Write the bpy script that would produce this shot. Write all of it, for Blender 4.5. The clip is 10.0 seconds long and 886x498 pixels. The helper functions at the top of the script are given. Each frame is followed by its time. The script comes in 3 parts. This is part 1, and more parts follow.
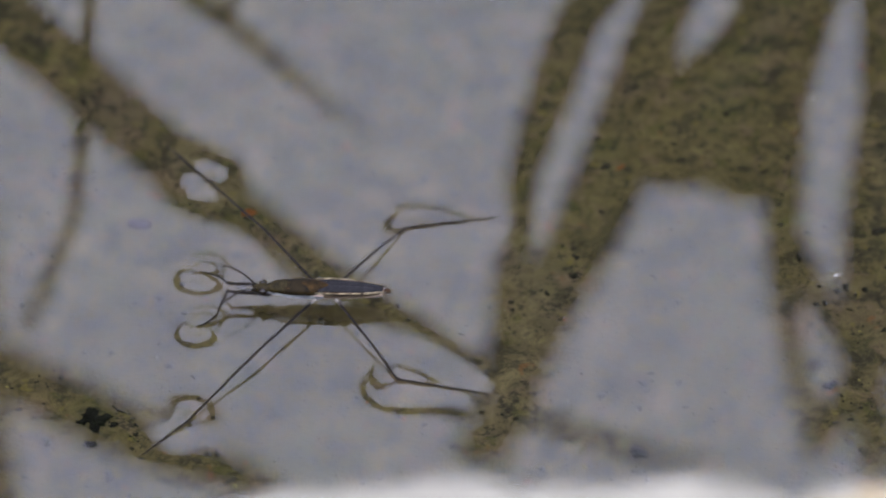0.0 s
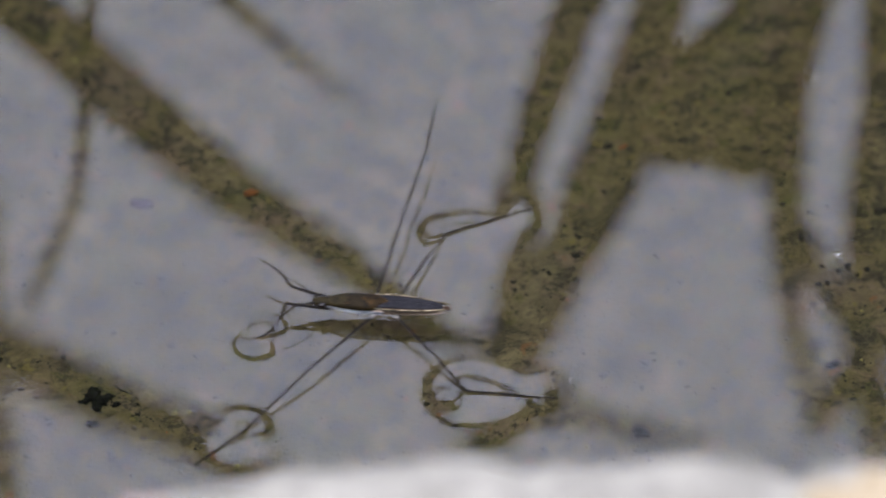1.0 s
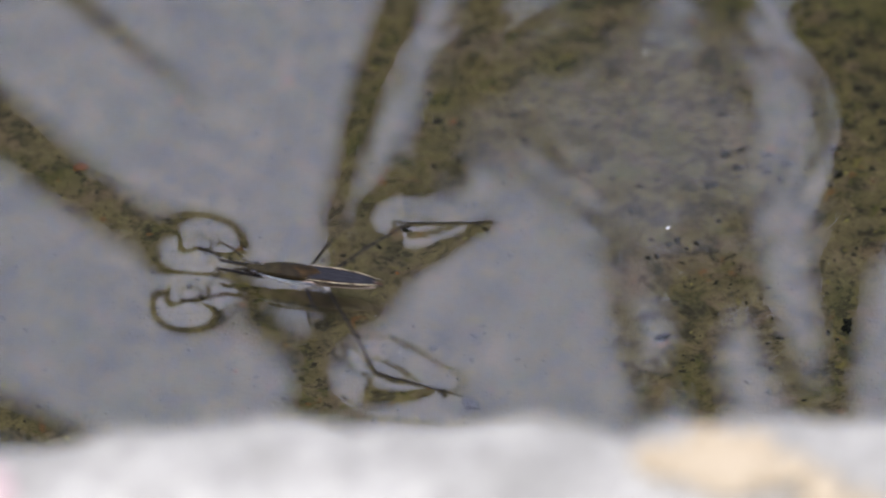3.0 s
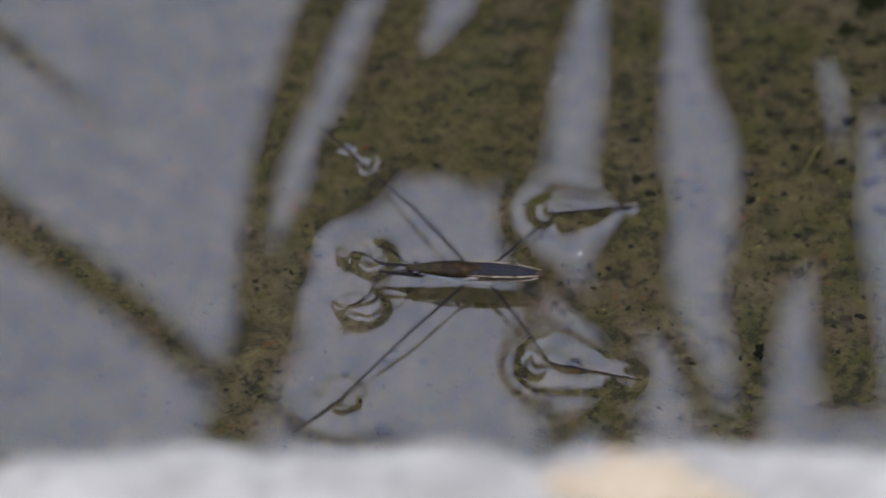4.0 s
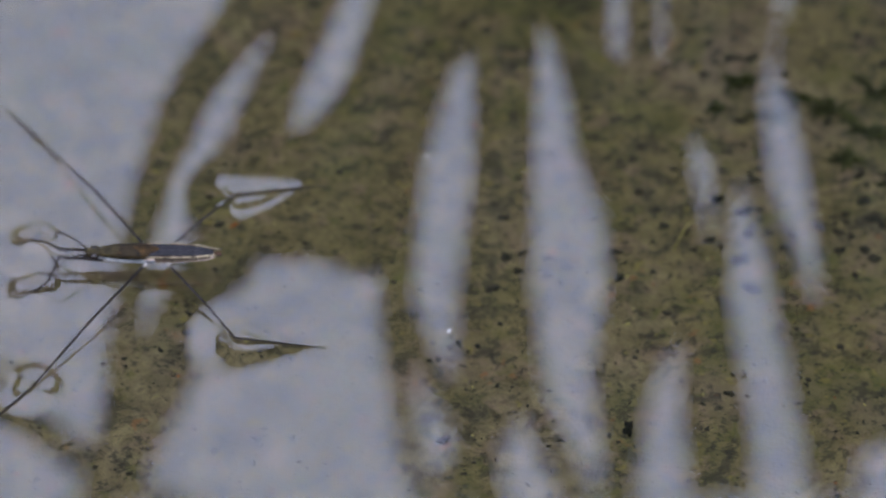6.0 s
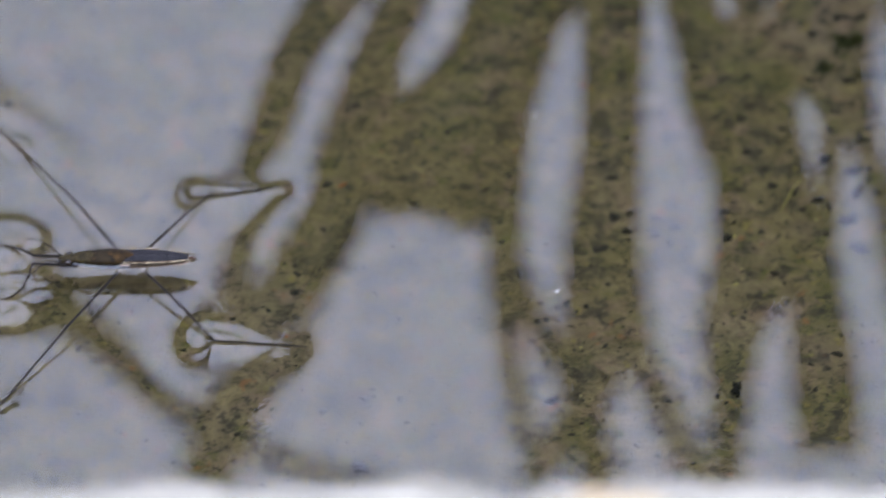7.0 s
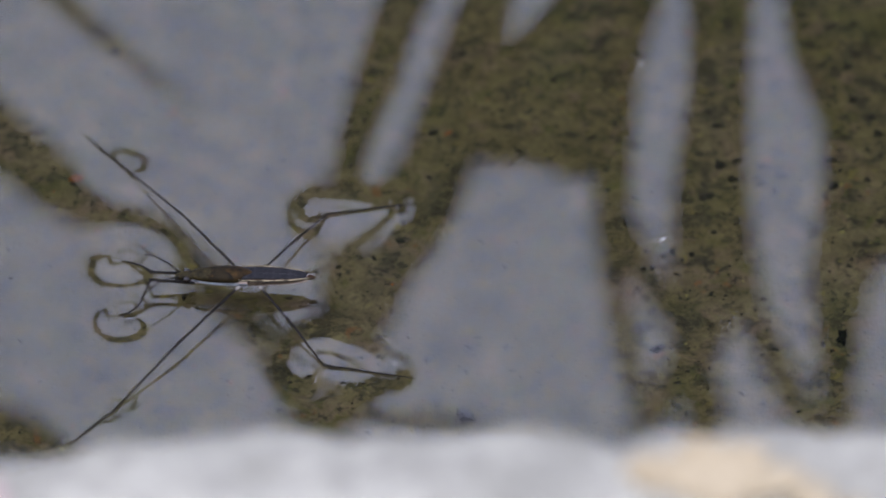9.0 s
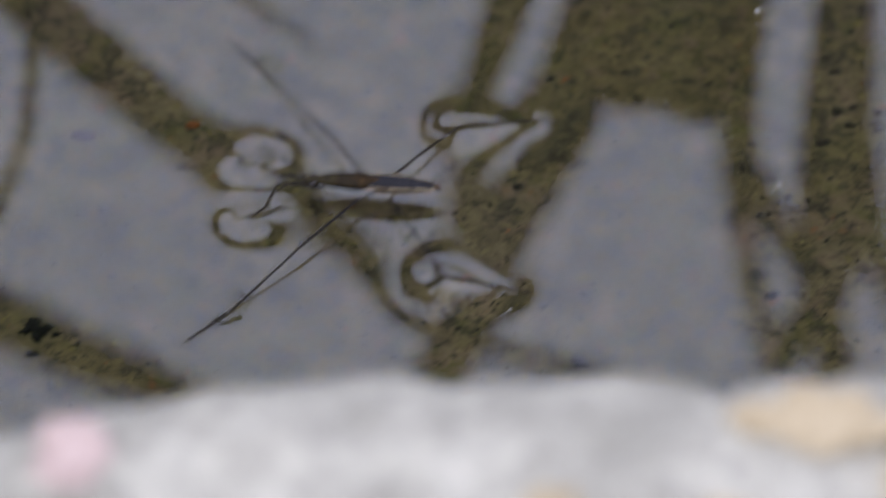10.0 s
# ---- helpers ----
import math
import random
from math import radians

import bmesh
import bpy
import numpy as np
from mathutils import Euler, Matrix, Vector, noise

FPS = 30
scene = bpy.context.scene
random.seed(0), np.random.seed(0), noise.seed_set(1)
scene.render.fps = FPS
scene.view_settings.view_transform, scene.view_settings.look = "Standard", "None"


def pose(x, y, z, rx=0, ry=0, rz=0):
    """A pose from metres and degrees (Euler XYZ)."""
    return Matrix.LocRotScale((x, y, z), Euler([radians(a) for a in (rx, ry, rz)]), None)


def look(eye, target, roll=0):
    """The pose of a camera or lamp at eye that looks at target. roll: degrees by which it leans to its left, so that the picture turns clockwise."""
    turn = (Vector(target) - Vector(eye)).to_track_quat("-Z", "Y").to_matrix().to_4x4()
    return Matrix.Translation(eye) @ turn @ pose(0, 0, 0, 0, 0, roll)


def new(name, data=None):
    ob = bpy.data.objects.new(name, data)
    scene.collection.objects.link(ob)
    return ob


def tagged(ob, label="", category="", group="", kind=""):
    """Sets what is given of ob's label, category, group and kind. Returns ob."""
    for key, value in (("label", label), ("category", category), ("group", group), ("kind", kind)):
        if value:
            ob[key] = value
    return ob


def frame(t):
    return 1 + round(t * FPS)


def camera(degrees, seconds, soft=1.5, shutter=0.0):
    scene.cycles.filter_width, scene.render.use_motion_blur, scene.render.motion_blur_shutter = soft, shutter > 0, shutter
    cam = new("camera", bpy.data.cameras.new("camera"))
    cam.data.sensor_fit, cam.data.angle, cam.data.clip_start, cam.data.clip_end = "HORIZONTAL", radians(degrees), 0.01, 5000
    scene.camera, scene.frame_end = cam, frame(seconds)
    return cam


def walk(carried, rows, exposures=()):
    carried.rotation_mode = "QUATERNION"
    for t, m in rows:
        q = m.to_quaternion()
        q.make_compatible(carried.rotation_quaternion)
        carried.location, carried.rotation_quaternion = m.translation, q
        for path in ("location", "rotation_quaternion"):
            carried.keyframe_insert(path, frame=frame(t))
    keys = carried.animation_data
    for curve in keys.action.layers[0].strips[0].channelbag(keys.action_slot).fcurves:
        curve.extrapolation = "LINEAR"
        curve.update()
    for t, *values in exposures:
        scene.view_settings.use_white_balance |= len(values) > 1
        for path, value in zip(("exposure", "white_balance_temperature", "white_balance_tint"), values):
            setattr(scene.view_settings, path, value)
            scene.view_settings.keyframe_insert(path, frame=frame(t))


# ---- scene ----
MM = 0.001
EYE = (0.0, -0.44995, 0.53623)

# The hand-held camera hovers over the ledge: seconds, degrees to the left, degrees up.
AIM = [
    (0, 1.140, 0.110), (0.2, 1.132, 0.110), (0.4, 1.054, 0.000), (0.5, 1.136, -0.041), (0.6, 1.103, -0.033), (0.8, 1.115, 0.000),
    (1, 1.156, -0.037), (1.2, 1.258, -0.049), (1.4, 1.332, -0.057), (1.5, 1.410, -0.004), (1.6, 1.438, 0.057), (1.7, 1.438, 0.098), (1.8, 1.445, 0.122),
    (1.9, 1.369, 0.196), (2, 1.238, 0.225), (2.1, 1.164, 0.221), (2.2, 1.034, 0.278), (2.3, 0.891, 0.294), (2.4, 0.597, 0.217),
    (2.5, 0.278, 0.159), (2.6, 0.183, 0.094), (2.7, 0.082, 0.021), (2.8, 0.061, -0.020), (2.9, -0.049, -0.143), (3, -0.074, -0.229),
    (3.1, -0.221, -0.172), (3.2, -0.368, -0.082), (3.7, -0.613, -0.041), (4.3, -0.768, -0.069), (4.4, -0.760, -0.114), (4.5, -0.780, -0.155),
    (4.6, -0.903, -0.196), (4.7, -0.972, -0.123), (4.8, -1.059, -0.040), (4.9, -1.128, 0.058), (5, -1.181, 0.123), (5.1, -1.312, 0.176),
    (5.2, -1.500, 0.229), (5.7, -1.675, 0.449), (6.3, -1.520, 0.552), (6.4, -1.389, 0.474), (6.5, -1.238, 0.400), (6.6, -1.079, 0.372),
    (6.7, -1.017, 0.351), (6.8, -1.009, 0.364), (6.9, -0.981, 0.315), (7, -0.874, 0.229), (7.1, -0.744, 0.184), (7.2, -0.592, 0.143),
    (7.3, -0.515, 0.196), (7.4, -0.461, 0.282), (7.5, -0.425, 0.306), (7.6, -0.343, 0.454), (7.8, -0.409, 0.441), (8, -0.396, 0.368),
    (8.2, -0.212, 0.054), (8.4, -0.165, -0.055), (8.5, -0.176, -0.033), (8.7, -0.147, -0.049), (8.8, -0.139, -0.082), (9, -0.110, -0.147), (9.1, -0.041, -0.147),
    (9.2, 0.102, -0.163), (9.3, 0.409, -0.552), (9.4, 0.572, -0.768), (9.5, 0.678, -1.026), (9.6, 0.670, -0.940), (9.7, 0.511, -0.613),
    (9.8, 0.409, -0.449), (9.9, 0.498, -0.364), (10, 0.727, -0.535), ]
cam = camera(6.4, 10.0, 2.0, 0.35)
cam.data.dof.use_dof = True
cam.data.dof.focus_distance = 0.6935
cam.data.dof.aperture_fstop = 18.0
BASE = look(EYE, (0, 0, 0))
# Its drift: seconds, millimetres to the right, millimetres up.
DRIFT = np.array([(0, 0, 8), (2.0, 0, 8), (2.4, 0, 4.5), (2.6, 0, 1.5), (2.8, 0, 0), (4.9, 0, 0), (5.3, 0, -3), (6.5, 0, -2.5), (7.0, 0, 0),
                  (9.0, 1.5, 0), (9.2, 3, 0), (9.4, 6, 1), (9.6, 8, 2), (10, 8, 0)])


def held(t, left, up):
    """The camera's pose: it drifts, and turns back by as much to keep to its subject."""
    right, rise = (float(np.interp(t, DRIFT[:, 0], DRIFT[:, k])) for k in (1, 2))
    left, up = left + math.degrees(right * MM / 0.7), up - math.degrees(rise * MM / 0.7)
    return BASE @ pose(right * MM, rise * MM, 0, 0, left, 0) @ pose(0, 0, 0, up, 0, 0)


walk(cam, [(t, held(t, a, b)) for t, a, b in AIM],
     [(0.0, 0.31, 6440, 12.4), (2.0, 0.34, 6470, 12.4), (2.5, 0.40, 6480, 12.4), (3.2, 0.24, 6300, 12.6), (4.5, -0.05, 6080, 12.6), (5.2, 0.04, 5960, 13), (6.5, 0.68, 6030, 13),
      (7.5, 0.67, 6100, 12.6), (8.0, 0.67, 6100, 12.6), (8.3, 0.5, 6140, 12.6), (8.6, 0.24, 6120, 12.6), (9.0, 0.02, 6120, 12.6), (10.0, -0.05, 6280, 12.6)])

# ---- light: a bright overcast sky ----
world = bpy.data.worlds.new("sky")
scene.world = world
world.use_nodes = True
wn, wl = world.node_tree.nodes, world.node_tree.links
sky = wn.new("ShaderNodeTexSky")
sky.sky_type = "NISHITA"
sky.sun_disc = False
sky.sun_elevation = radians(58)
sky.sun_rotation = radians(215)
sky.dust_density = 4.0
cloud = wn.new("ShaderNodeHueSaturation")
cloud.inputs["Saturation"].default_value = 0.22
veil = wn.new("ShaderNodeMix")
veil.data_type = "RGBA"
veil.inputs[0].default_value = 0.6
veil.inputs[7].default_value = (16.2, 17.0, 21.8, 1)
wl.new(sky.outputs[0], cloud.inputs["Color"])
wl.new(cloud.outputs[0], veil.inputs[6])
wl.new(veil.outputs[2], wn["Background"].inputs["Color"])
wn["Background"].inputs["Strength"].default_value = 0.15
sun = new("sun", bpy.data.lights.new("sun", "SUN"))
sun.data.energy, sun.data.angle, sun.data.color = 0.8, radians(40), (1.0, 0.97, 0.93)
sun.matrix_world = look((-0.55, -0.8, 1.6), (0, 0, 0))


# ---- materials ----
class Mat:
    """A node material and short ways to wire it."""

    def __init__(self, name):
        self.m = bpy.data.materials.new(name)
        self.m.use_nodes = True
        self.n, self.l = self.m.node_tree.nodes, self.m.node_tree.links
        self.bsdf = self.n["Principled BSDF"]

    def link(self, a, b):
        self.l.new(a, b)

    def put(self, socket, v):
        if isinstance(v, bpy.types.NodeSocket):
            self.l.new(v, socket)
        else:
            socket.default_value = v

    def math(self, op, a, b=0.0, c=0.0):
        n = self.n.new("ShaderNodeMath")
        n.operation = op
        for s, v in zip(n.inputs, (a, b, c)):
            self.put(s, v)
        return n.outputs[0]

    def coords(self, ob=None):
        n = self.n.new("ShaderNodeTexCoord")
        n.object = ob
        return n.outputs["Object"]

    def noise(self, scale, detail=4.0, rough=0.55, vec=None, dist=0.0):
        n = self.n.new("ShaderNodeTexNoise")
        n.inputs["Scale"].default_value, n.inputs["Detail"].default_value = scale, detail
        n.inputs["Roughness"].default_value, n.inputs["Distortion"].default_value = rough, dist
        self.link(vec or self.coords(), n.inputs["Vector"])
        return n.outputs[0]

    def ramp(self, fac, *stops):
        n = self.n.new("ShaderNodeValToRGB")
        e = n.color_ramp.elements
        while len(e) < len(stops):
            e.new(0.5)
        for k, (p, c) in zip(e, stops):
            k.position, k.color = p, (*c, 1) if len(c) == 3 else c
        self.put(n.inputs[0], fac)
        return n.outputs[0]

    def mix(self, fac, a, b, kind="MIX"):
        n = self.n.new("ShaderNodeMix")
        n.data_type, n.blend_type = "RGBA", kind
        for s, v in ((n.inputs[0], fac), (n.inputs[6], a), (n.inputs[7], b)):
            self.put(s, (*v, 1) if isinstance(v, tuple) and len(v) == 3 else v)
        return n.outputs[2]

    def bump(self, height, distance, strength=1.0):
        n = self.n.new("ShaderNodeBump")
        n.inputs["Strength"].default_value, n.inputs["Distance"].default_value = strength, distance
        self.link(height, n.inputs["Height"])
        return n.outputs[0]

    def done(self, color, rough=0.6, metal=0.0, normal=None, spec=None, coat=0.0):
        b = self.bsdf.inputs
        self.put(b["Base Color"], (*color, 1) if isinstance(color, tuple) else color)
        self.put(b["Roughness"], rough)
        b["Metallic"].default_value = metal
        b["Coat Weight"].default_value = coat
        if spec is not None:
            b["Specular IOR Level"].default_value = spec
        if normal is not None:
            self.link(normal, b["Normal"])
        return self.m


BLACK3, WHITE3 = (0, 0, 0), (1, 1, 1)


def silt_material():
    k = Mat("pond_silt")
    flat = k.n.new("ShaderNodeMapping")
    flat.inputs["Scale"].default_value = (0.82, 0.95, 1)
    k.link(k.coords(), flat.inputs["Vector"])
    v = flat.outputs[0]
    broad = k.noise(45, 4, 0.6)
    base = k.ramp(broad, (0.30, (0.106, 0.090, 0.034)), (0.50, (0.140, 0.113, 0.046)), (0.70, (0.174, 0.140, 0.076)))
    mid = k.noise(500, 6, 0.78, v, 0.4)
    base = k.mix(0.95, base, k.ramp(mid, (0.33, (0.30, 0.29, 0.27)), (0.45, (0.82, 0.82, 0.82)), (0.56, (1.15, 1.15, 1.15)), (0.70, (1.5, 1.48, 1.45))), "MULTIPLY")
    green = k.ramp(k.noise(110, 3), (0.52, BLACK3), (0.64, WHITE3))
    base = k.mix(k.math("MULTIPLY", green, 0.45), base, (0.082, 0.086, 0.018))
    rose = k.ramp(k.noise(70, 3), (0.55, BLACK3), (0.68, WHITE3))
    base = k.mix(k.math("MULTIPLY", rose, 0.55), base, (0.155, 0.112, 0.080))
    warm = k.ramp(k.noise(300, 4, 0.65, v, 0.5), (0.54, BLACK3), (0.64, WHITE3))
    base = k.mix(k.math("MULTIPLY", warm, 0.5), base, (0.205, 0.140, 0.090))
    algae = k.ramp(k.noise(380, 4, 0.65, v, 0.7), (0.57, BLACK3), (0.66, WHITE3))
    base = k.mix(k.math("MULTIPLY", algae, 0.55), base, (0.075, 0.082, 0.014))
    grit = k.ramp(k.noise(1150, 4, 0.7, v), (0.38, WHITE3), (0.46, BLACK3))
    clump = k.ramp(k.noise(120, 3, 0.6), (0.30, BLACK3), (0.52, WHITE3))
    base = k.mix(k.math("MULTIPLY", k.math("MULTIPLY", grit, clump), 0.7), base, (0.020, 0.019, 0.015))
    dark = k.ramp(k.noise(420, 5, 0.75, v, 0.4), (0.40, WHITE3), (0.475, BLACK3))
    base = k.mix(k.math("MULTIPLY", dark, 0.6), base, (0.020, 0.018, 0.014))
    stain = k.ramp(k.noise(170, 5, 0.7, v, 0.6), (0.36, WHITE3), (0.47, BLACK3))
    base = k.mix(k.math("MULTIPLY", stain, 0.46), base, (0.026, 0.025, 0.016))
    rust = k.ramp(k.noise(520, 2, 0.5), (0.70, BLACK3), (0.76, WHITE3))
    base = k.mix(k.math("MULTIPLY", rust, 0.6), base, (0.20, 0.085, 0.025))
    gold = k.ramp(k.noise(760, 2, 0.5, v), (0.66, BLACK3), (0.73, WHITE3))
    base = k.mix(k.math("MULTIPLY", gold, 0.6), base, (0.19, 0.155, 0.035))
    relief = k.math("ADD", k.noise(700, 5, 0.7), k.noise(2500, 2))
    return k.done(base, 0.85, 0, k.bump(relief, 0.00012, 0.8), 0.2)


def water_material(feet, ripples):
    """Clear water. Each foot (object, length along its x, steepness, reach, easing to the tip) presses a dimple into the surface."""
    k = Mat("pond_water")
    total, ruffled = None, 0.0
    for ob, length, steep, reach, thin in feet:
        sep = k.n.new("ShaderNodeSeparateXYZ")
        k.link(k.coords(ob), sep.inputs[0])
        x, y, z = sep.outputs
        off = k.math("SUBTRACT", x, k.math("MINIMUM", k.math("MAXIMUM", x, 0.0), length))
        r2 = k.math("ADD", k.math("MULTIPLY", off, off), k.math("MULTIPLY", y, y))
        r = k.math("SQRT", k.math("ADD", r2, (0.2 * MM) ** 2))
        fall = k.math("POWER", 2.718282, k.math("DIVIDE", r, -reach))
        down = k.math("MAXIMUM", k.math("SUBTRACT", 1.0, k.math("DIVIDE", k.math("ABSOLUTE", z), 0.9 * MM)), 0.0)
        ease = k.n.new("ShaderNodeMapRange")
        ease.interpolation_type = "SMOOTHSTEP"
        for socket, v in zip(ease.inputs, (x, -0.5 * MM, length + 0.4 * MM, 1.0, 1.0 - thin)):
            k.put(socket, v)
        taper = ease.outputs[0]
        h = k.math("MULTIPLY", k.math("MULTIPLY", k.math("MULTIPLY", fall, -steep * reach), taper), down)
        total = h if total is None else k.math("ADD", total, h)
    for ob, reach, wave in ripples:
        sep = k.n.new("ShaderNodeSeparateXYZ")
        k.link(k.coords(ob), sep.inputs[0])
        x, y, z = sep.outputs
        r2 = k.math("ADD", k.math("MULTIPLY", x, x), k.math("MULTIPLY", y, y))
        stray = k.math("MULTIPLY", k.noise(140, 2, 0.5, k.coords(ob)), 5 * MM)
        crest = k.math("COSINE", k.math("MULTIPLY", k.math("ADD", k.math("SQRT", r2), stray), 2 * math.pi / wave))
        heart = k.math("SUBTRACT", 1.0, k.math("POWER", 2.718282, k.math("DIVIDE", r2, -(3 * MM) ** 2)))
        spread = k.math("POWER", 2.718282, k.math("DIVIDE", r2, -reach * reach))
        fade = k.math("MULTIPLY", heart, spread)
        up = k.math("MAXIMUM", k.math("SUBTRACT", 1.0, k.math("DIVIDE", k.math("ABSOLUTE", z), 2.0 * MM)), 0.0)
        total = k.math("ADD", total, k.math("MULTIPLY", k.math("MULTIPLY", crest, fade), k.math("MULTIPLY", up, 0.0038 * wave)))
        patch = k.ramp(k.noise(180, 3, 0.6, k.coords(ob)), (0.34, (0.35, 0.35, 0.35)), (0.6, WHITE3))
        ruffled = k.math("ADD", ruffled, k.math("MULTIPLY", k.math("MULTIPLY", spread, up), patch))
    normal = k.bump(total, 1.0)
    fres = k.n.new("ShaderNodeFresnel")
    fres.inputs["IOR"].default_value = 1.85
    gloss = k.n.new("ShaderNodeBsdfGlossy")
    # The finest waves of a ripple, too small and quick to be seen singly.
    k.link(k.math("MINIMUM", k.math("MULTIPLY", ruffled, 0.38), 0.30), gloss.inputs["Roughness"])
    clear = k.n.new("ShaderNodeBsdfTransparent")
    clear.inputs["Color"].default_value = (0.97, 0.98, 0.95, 1)
    mixed = k.n.new("ShaderNodeMixShader")
    k.link(normal, fres.inputs["Normal"])
    k.link(normal, gloss.inputs["Normal"])
    k.link(fres.outputs[0], mixed.inputs[0])
    k.link(clear.outputs[0], mixed.inputs[1])
    k.link(gloss.outputs[0], mixed.inputs[2])
    k.link(mixed.outputs[0], k.n["Material Output"].inputs["Surface"])
    return k.m


def stone_material():
    k = Mat("pale_stone")
    c = k.ramp(k.noise(120, 5, 0.65), (0.34, (0.285, 0.270, 0.222)), (0.5, (0.384, 0.363, 0.300)), (0.64, (0.51, 0.483, 0.400)))
    c = k.mix(0.5, c, k.ramp(k.noise(600, 4, 0.6), (0.3, (0.5, 0.5, 0.52)), (0.65, (1.15, 1.14, 1.12))), "MULTIPLY")
    return k.done(c, 0.9, 0, k.bump(k.noise(500, 6, 0.7), 0.001, 0.8), 0.2)


def lichen_material(name, dark, light):
    k = Mat(name)
    c = k.ramp(k.noise(900, 4, 0.6), (0.35, dark), (0.65, light))
    return k.done(c, 0.95, 0, k.bump(k.noise(1500, 3), 0.0004), 0.1)


def blade_material():
    k = Mat("sedge_green")
    sep = k.n.new("ShaderNodeTexWave")
    sep.inputs["Scale"].default_value, sep.inputs["Distortion"].default_value = 900, 1.5
    k.link(k.coords(), sep.inputs["Vector"])
    c = k.ramp(k.noise(60, 4), (0.35, (0.030, 0.048, 0.012)), (0.65, (0.070, 0.095, 0.026)))
    c = k.mix(0.4, c, k.ramp(sep.outputs[0], (0.2, (0.6, 0.6, 0.6)), (0.8, (1.2, 1.2, 1.1))), "MULTIPLY")
    return k.done(c, 0.5, 0, k.bump(sep.outputs[0], 0.0001, 0.5))


def chitin(name, dark, light, rough=0.35, scale=1500, metal=0.0, coat=0.0, spec=0.12):
    k = Mat(name)
    c = k.ramp(k.noise(scale, 4, 0.6), (0.35, dark), (0.65, light))
    return k.done(c, rough, metal, k.bump(k.noise(scale * 4, 3), 0.00002, 0.6), spec, coat)


SILT = silt_material()
STONE = stone_material()
OCHRE = lichen_material("ochre_lichen", (0.36, 0.29, 0.185), (0.46, 0.375, 0.245))
PINK = lichen_material("pink_lichen", (0.43, 0.325, 0.285), (0.51, 0.40, 0.36))
GREEN = blade_material()
BROWN = chitin("brown_thorax", (0.002, 0.0015, 0.001), (0.020, 0.013, 0.004), 0.55, 900)
OLIVE = chitin("olive_head", (0.003, 0.002, 0.001), (0.034, 0.026, 0.008), 0.55, 1500)
AMBER = chitin("amber_pronotum", (0.004, 0.0025, 0.001), (0.042, 0.022, 0.004), 0.55, 1100)
SLATE = chitin("slate_wing", (0.007, 0.007, 0.009), (0.021, 0.020, 0.023), 0.55, 1500)
RUST = chitin("rusty_abdomen", (0.03, 0.016, 0.009), (0.085, 0.045, 0.026), 0.5, 2000)
RIM = chitin("pale_rim", (0.05, 0.04, 0.02), (0.50, 0.42, 0.27), 0.4, 1700)
# Silvery hair; its bluish white also carries the sky's sheen on the flank.
SILVER = chitin("silver_hair", (0.12, 0.14, 0.18), (0.80, 0.90, 0.98), 0.28, 800, metal=0.6, spec=0.5)
TAN = chitin("tan_stripe", (0.03, 0.02, 0.012), (0.26, 0.20, 0.13), 0.45, 1500)
LEG = chitin("dark_leg", (0.008, 0.007, 0.007), (0.024, 0.020, 0.018), 0.5, 2500)
BELLY = chitin("silvery_belly", (0.46, 0.36, 0.29), (0.70, 0.58, 0.50), 0.5, 1500)
COXA = chitin("pale_coxa", (0.12, 0.11, 0.10), (0.42, 0.39, 0.36), 0.4, 2500)
FLANK = chitin("brown_flank", (0.030, 0.021, 0.015), (0.10, 0.075, 0.055), 0.5, 1300)
EYE_BLACK = chitin("eye", (0.006, 0.004, 0.004), (0.015, 0.010, 0.008), 0.12, 4000, spec=0.5)
PEAT = chitin("black_peat", (0.002, 0.002, 0.002), (0.008, 0.007, 0.005), 0.8, 900)
HUMUS = chitin("dark_humus", (0.010, 0.010, 0.007), (0.045, 0.038, 0.024), 0.8, 900)
ORANGE = chitin("orange_leaf", (0.16, 0.055, 0.012), (0.30, 0.11, 0.03), 0.7, 900)
MOSS = chitin("dark_moss", (0.012, 0.016, 0.005), (0.060, 0.066, 0.016), 0.8, 700)
PURPLE = chitin("purple_leaf", (0.035, 0.020, 0.035), (0.07, 0.045, 0.07), 0.7, 900)
STRAW = chitin("straw", (0.22, 0.19, 0.05), (0.36, 0.31, 0.10), 0.6, 900)
FLAKE = chitin("white_flake", (0.50, 0.50, 0.48), (0.86, 0.86, 0.84), 0.25, 3000)


# ---- mesh helpers ----
def mesh_of(name, bm, material, smooth=True):
    me = bpy.data.meshes.new(name)
    bm.normal_update()
    bm.to_mesh(me)
    bm.free()
    me.materials.append(material)
    if smooth:
        me.polygons.foreach_set("use_smooth", [True] * len(me.polygons))
    return me


def part(name, bm, material, parent, label="", m=None):
    ob = new(name, mesh_of(name, bm, material))
    ob.parent = parent
    if m is not None:
        ob.matrix_basis = m
    return tagged(ob, label)


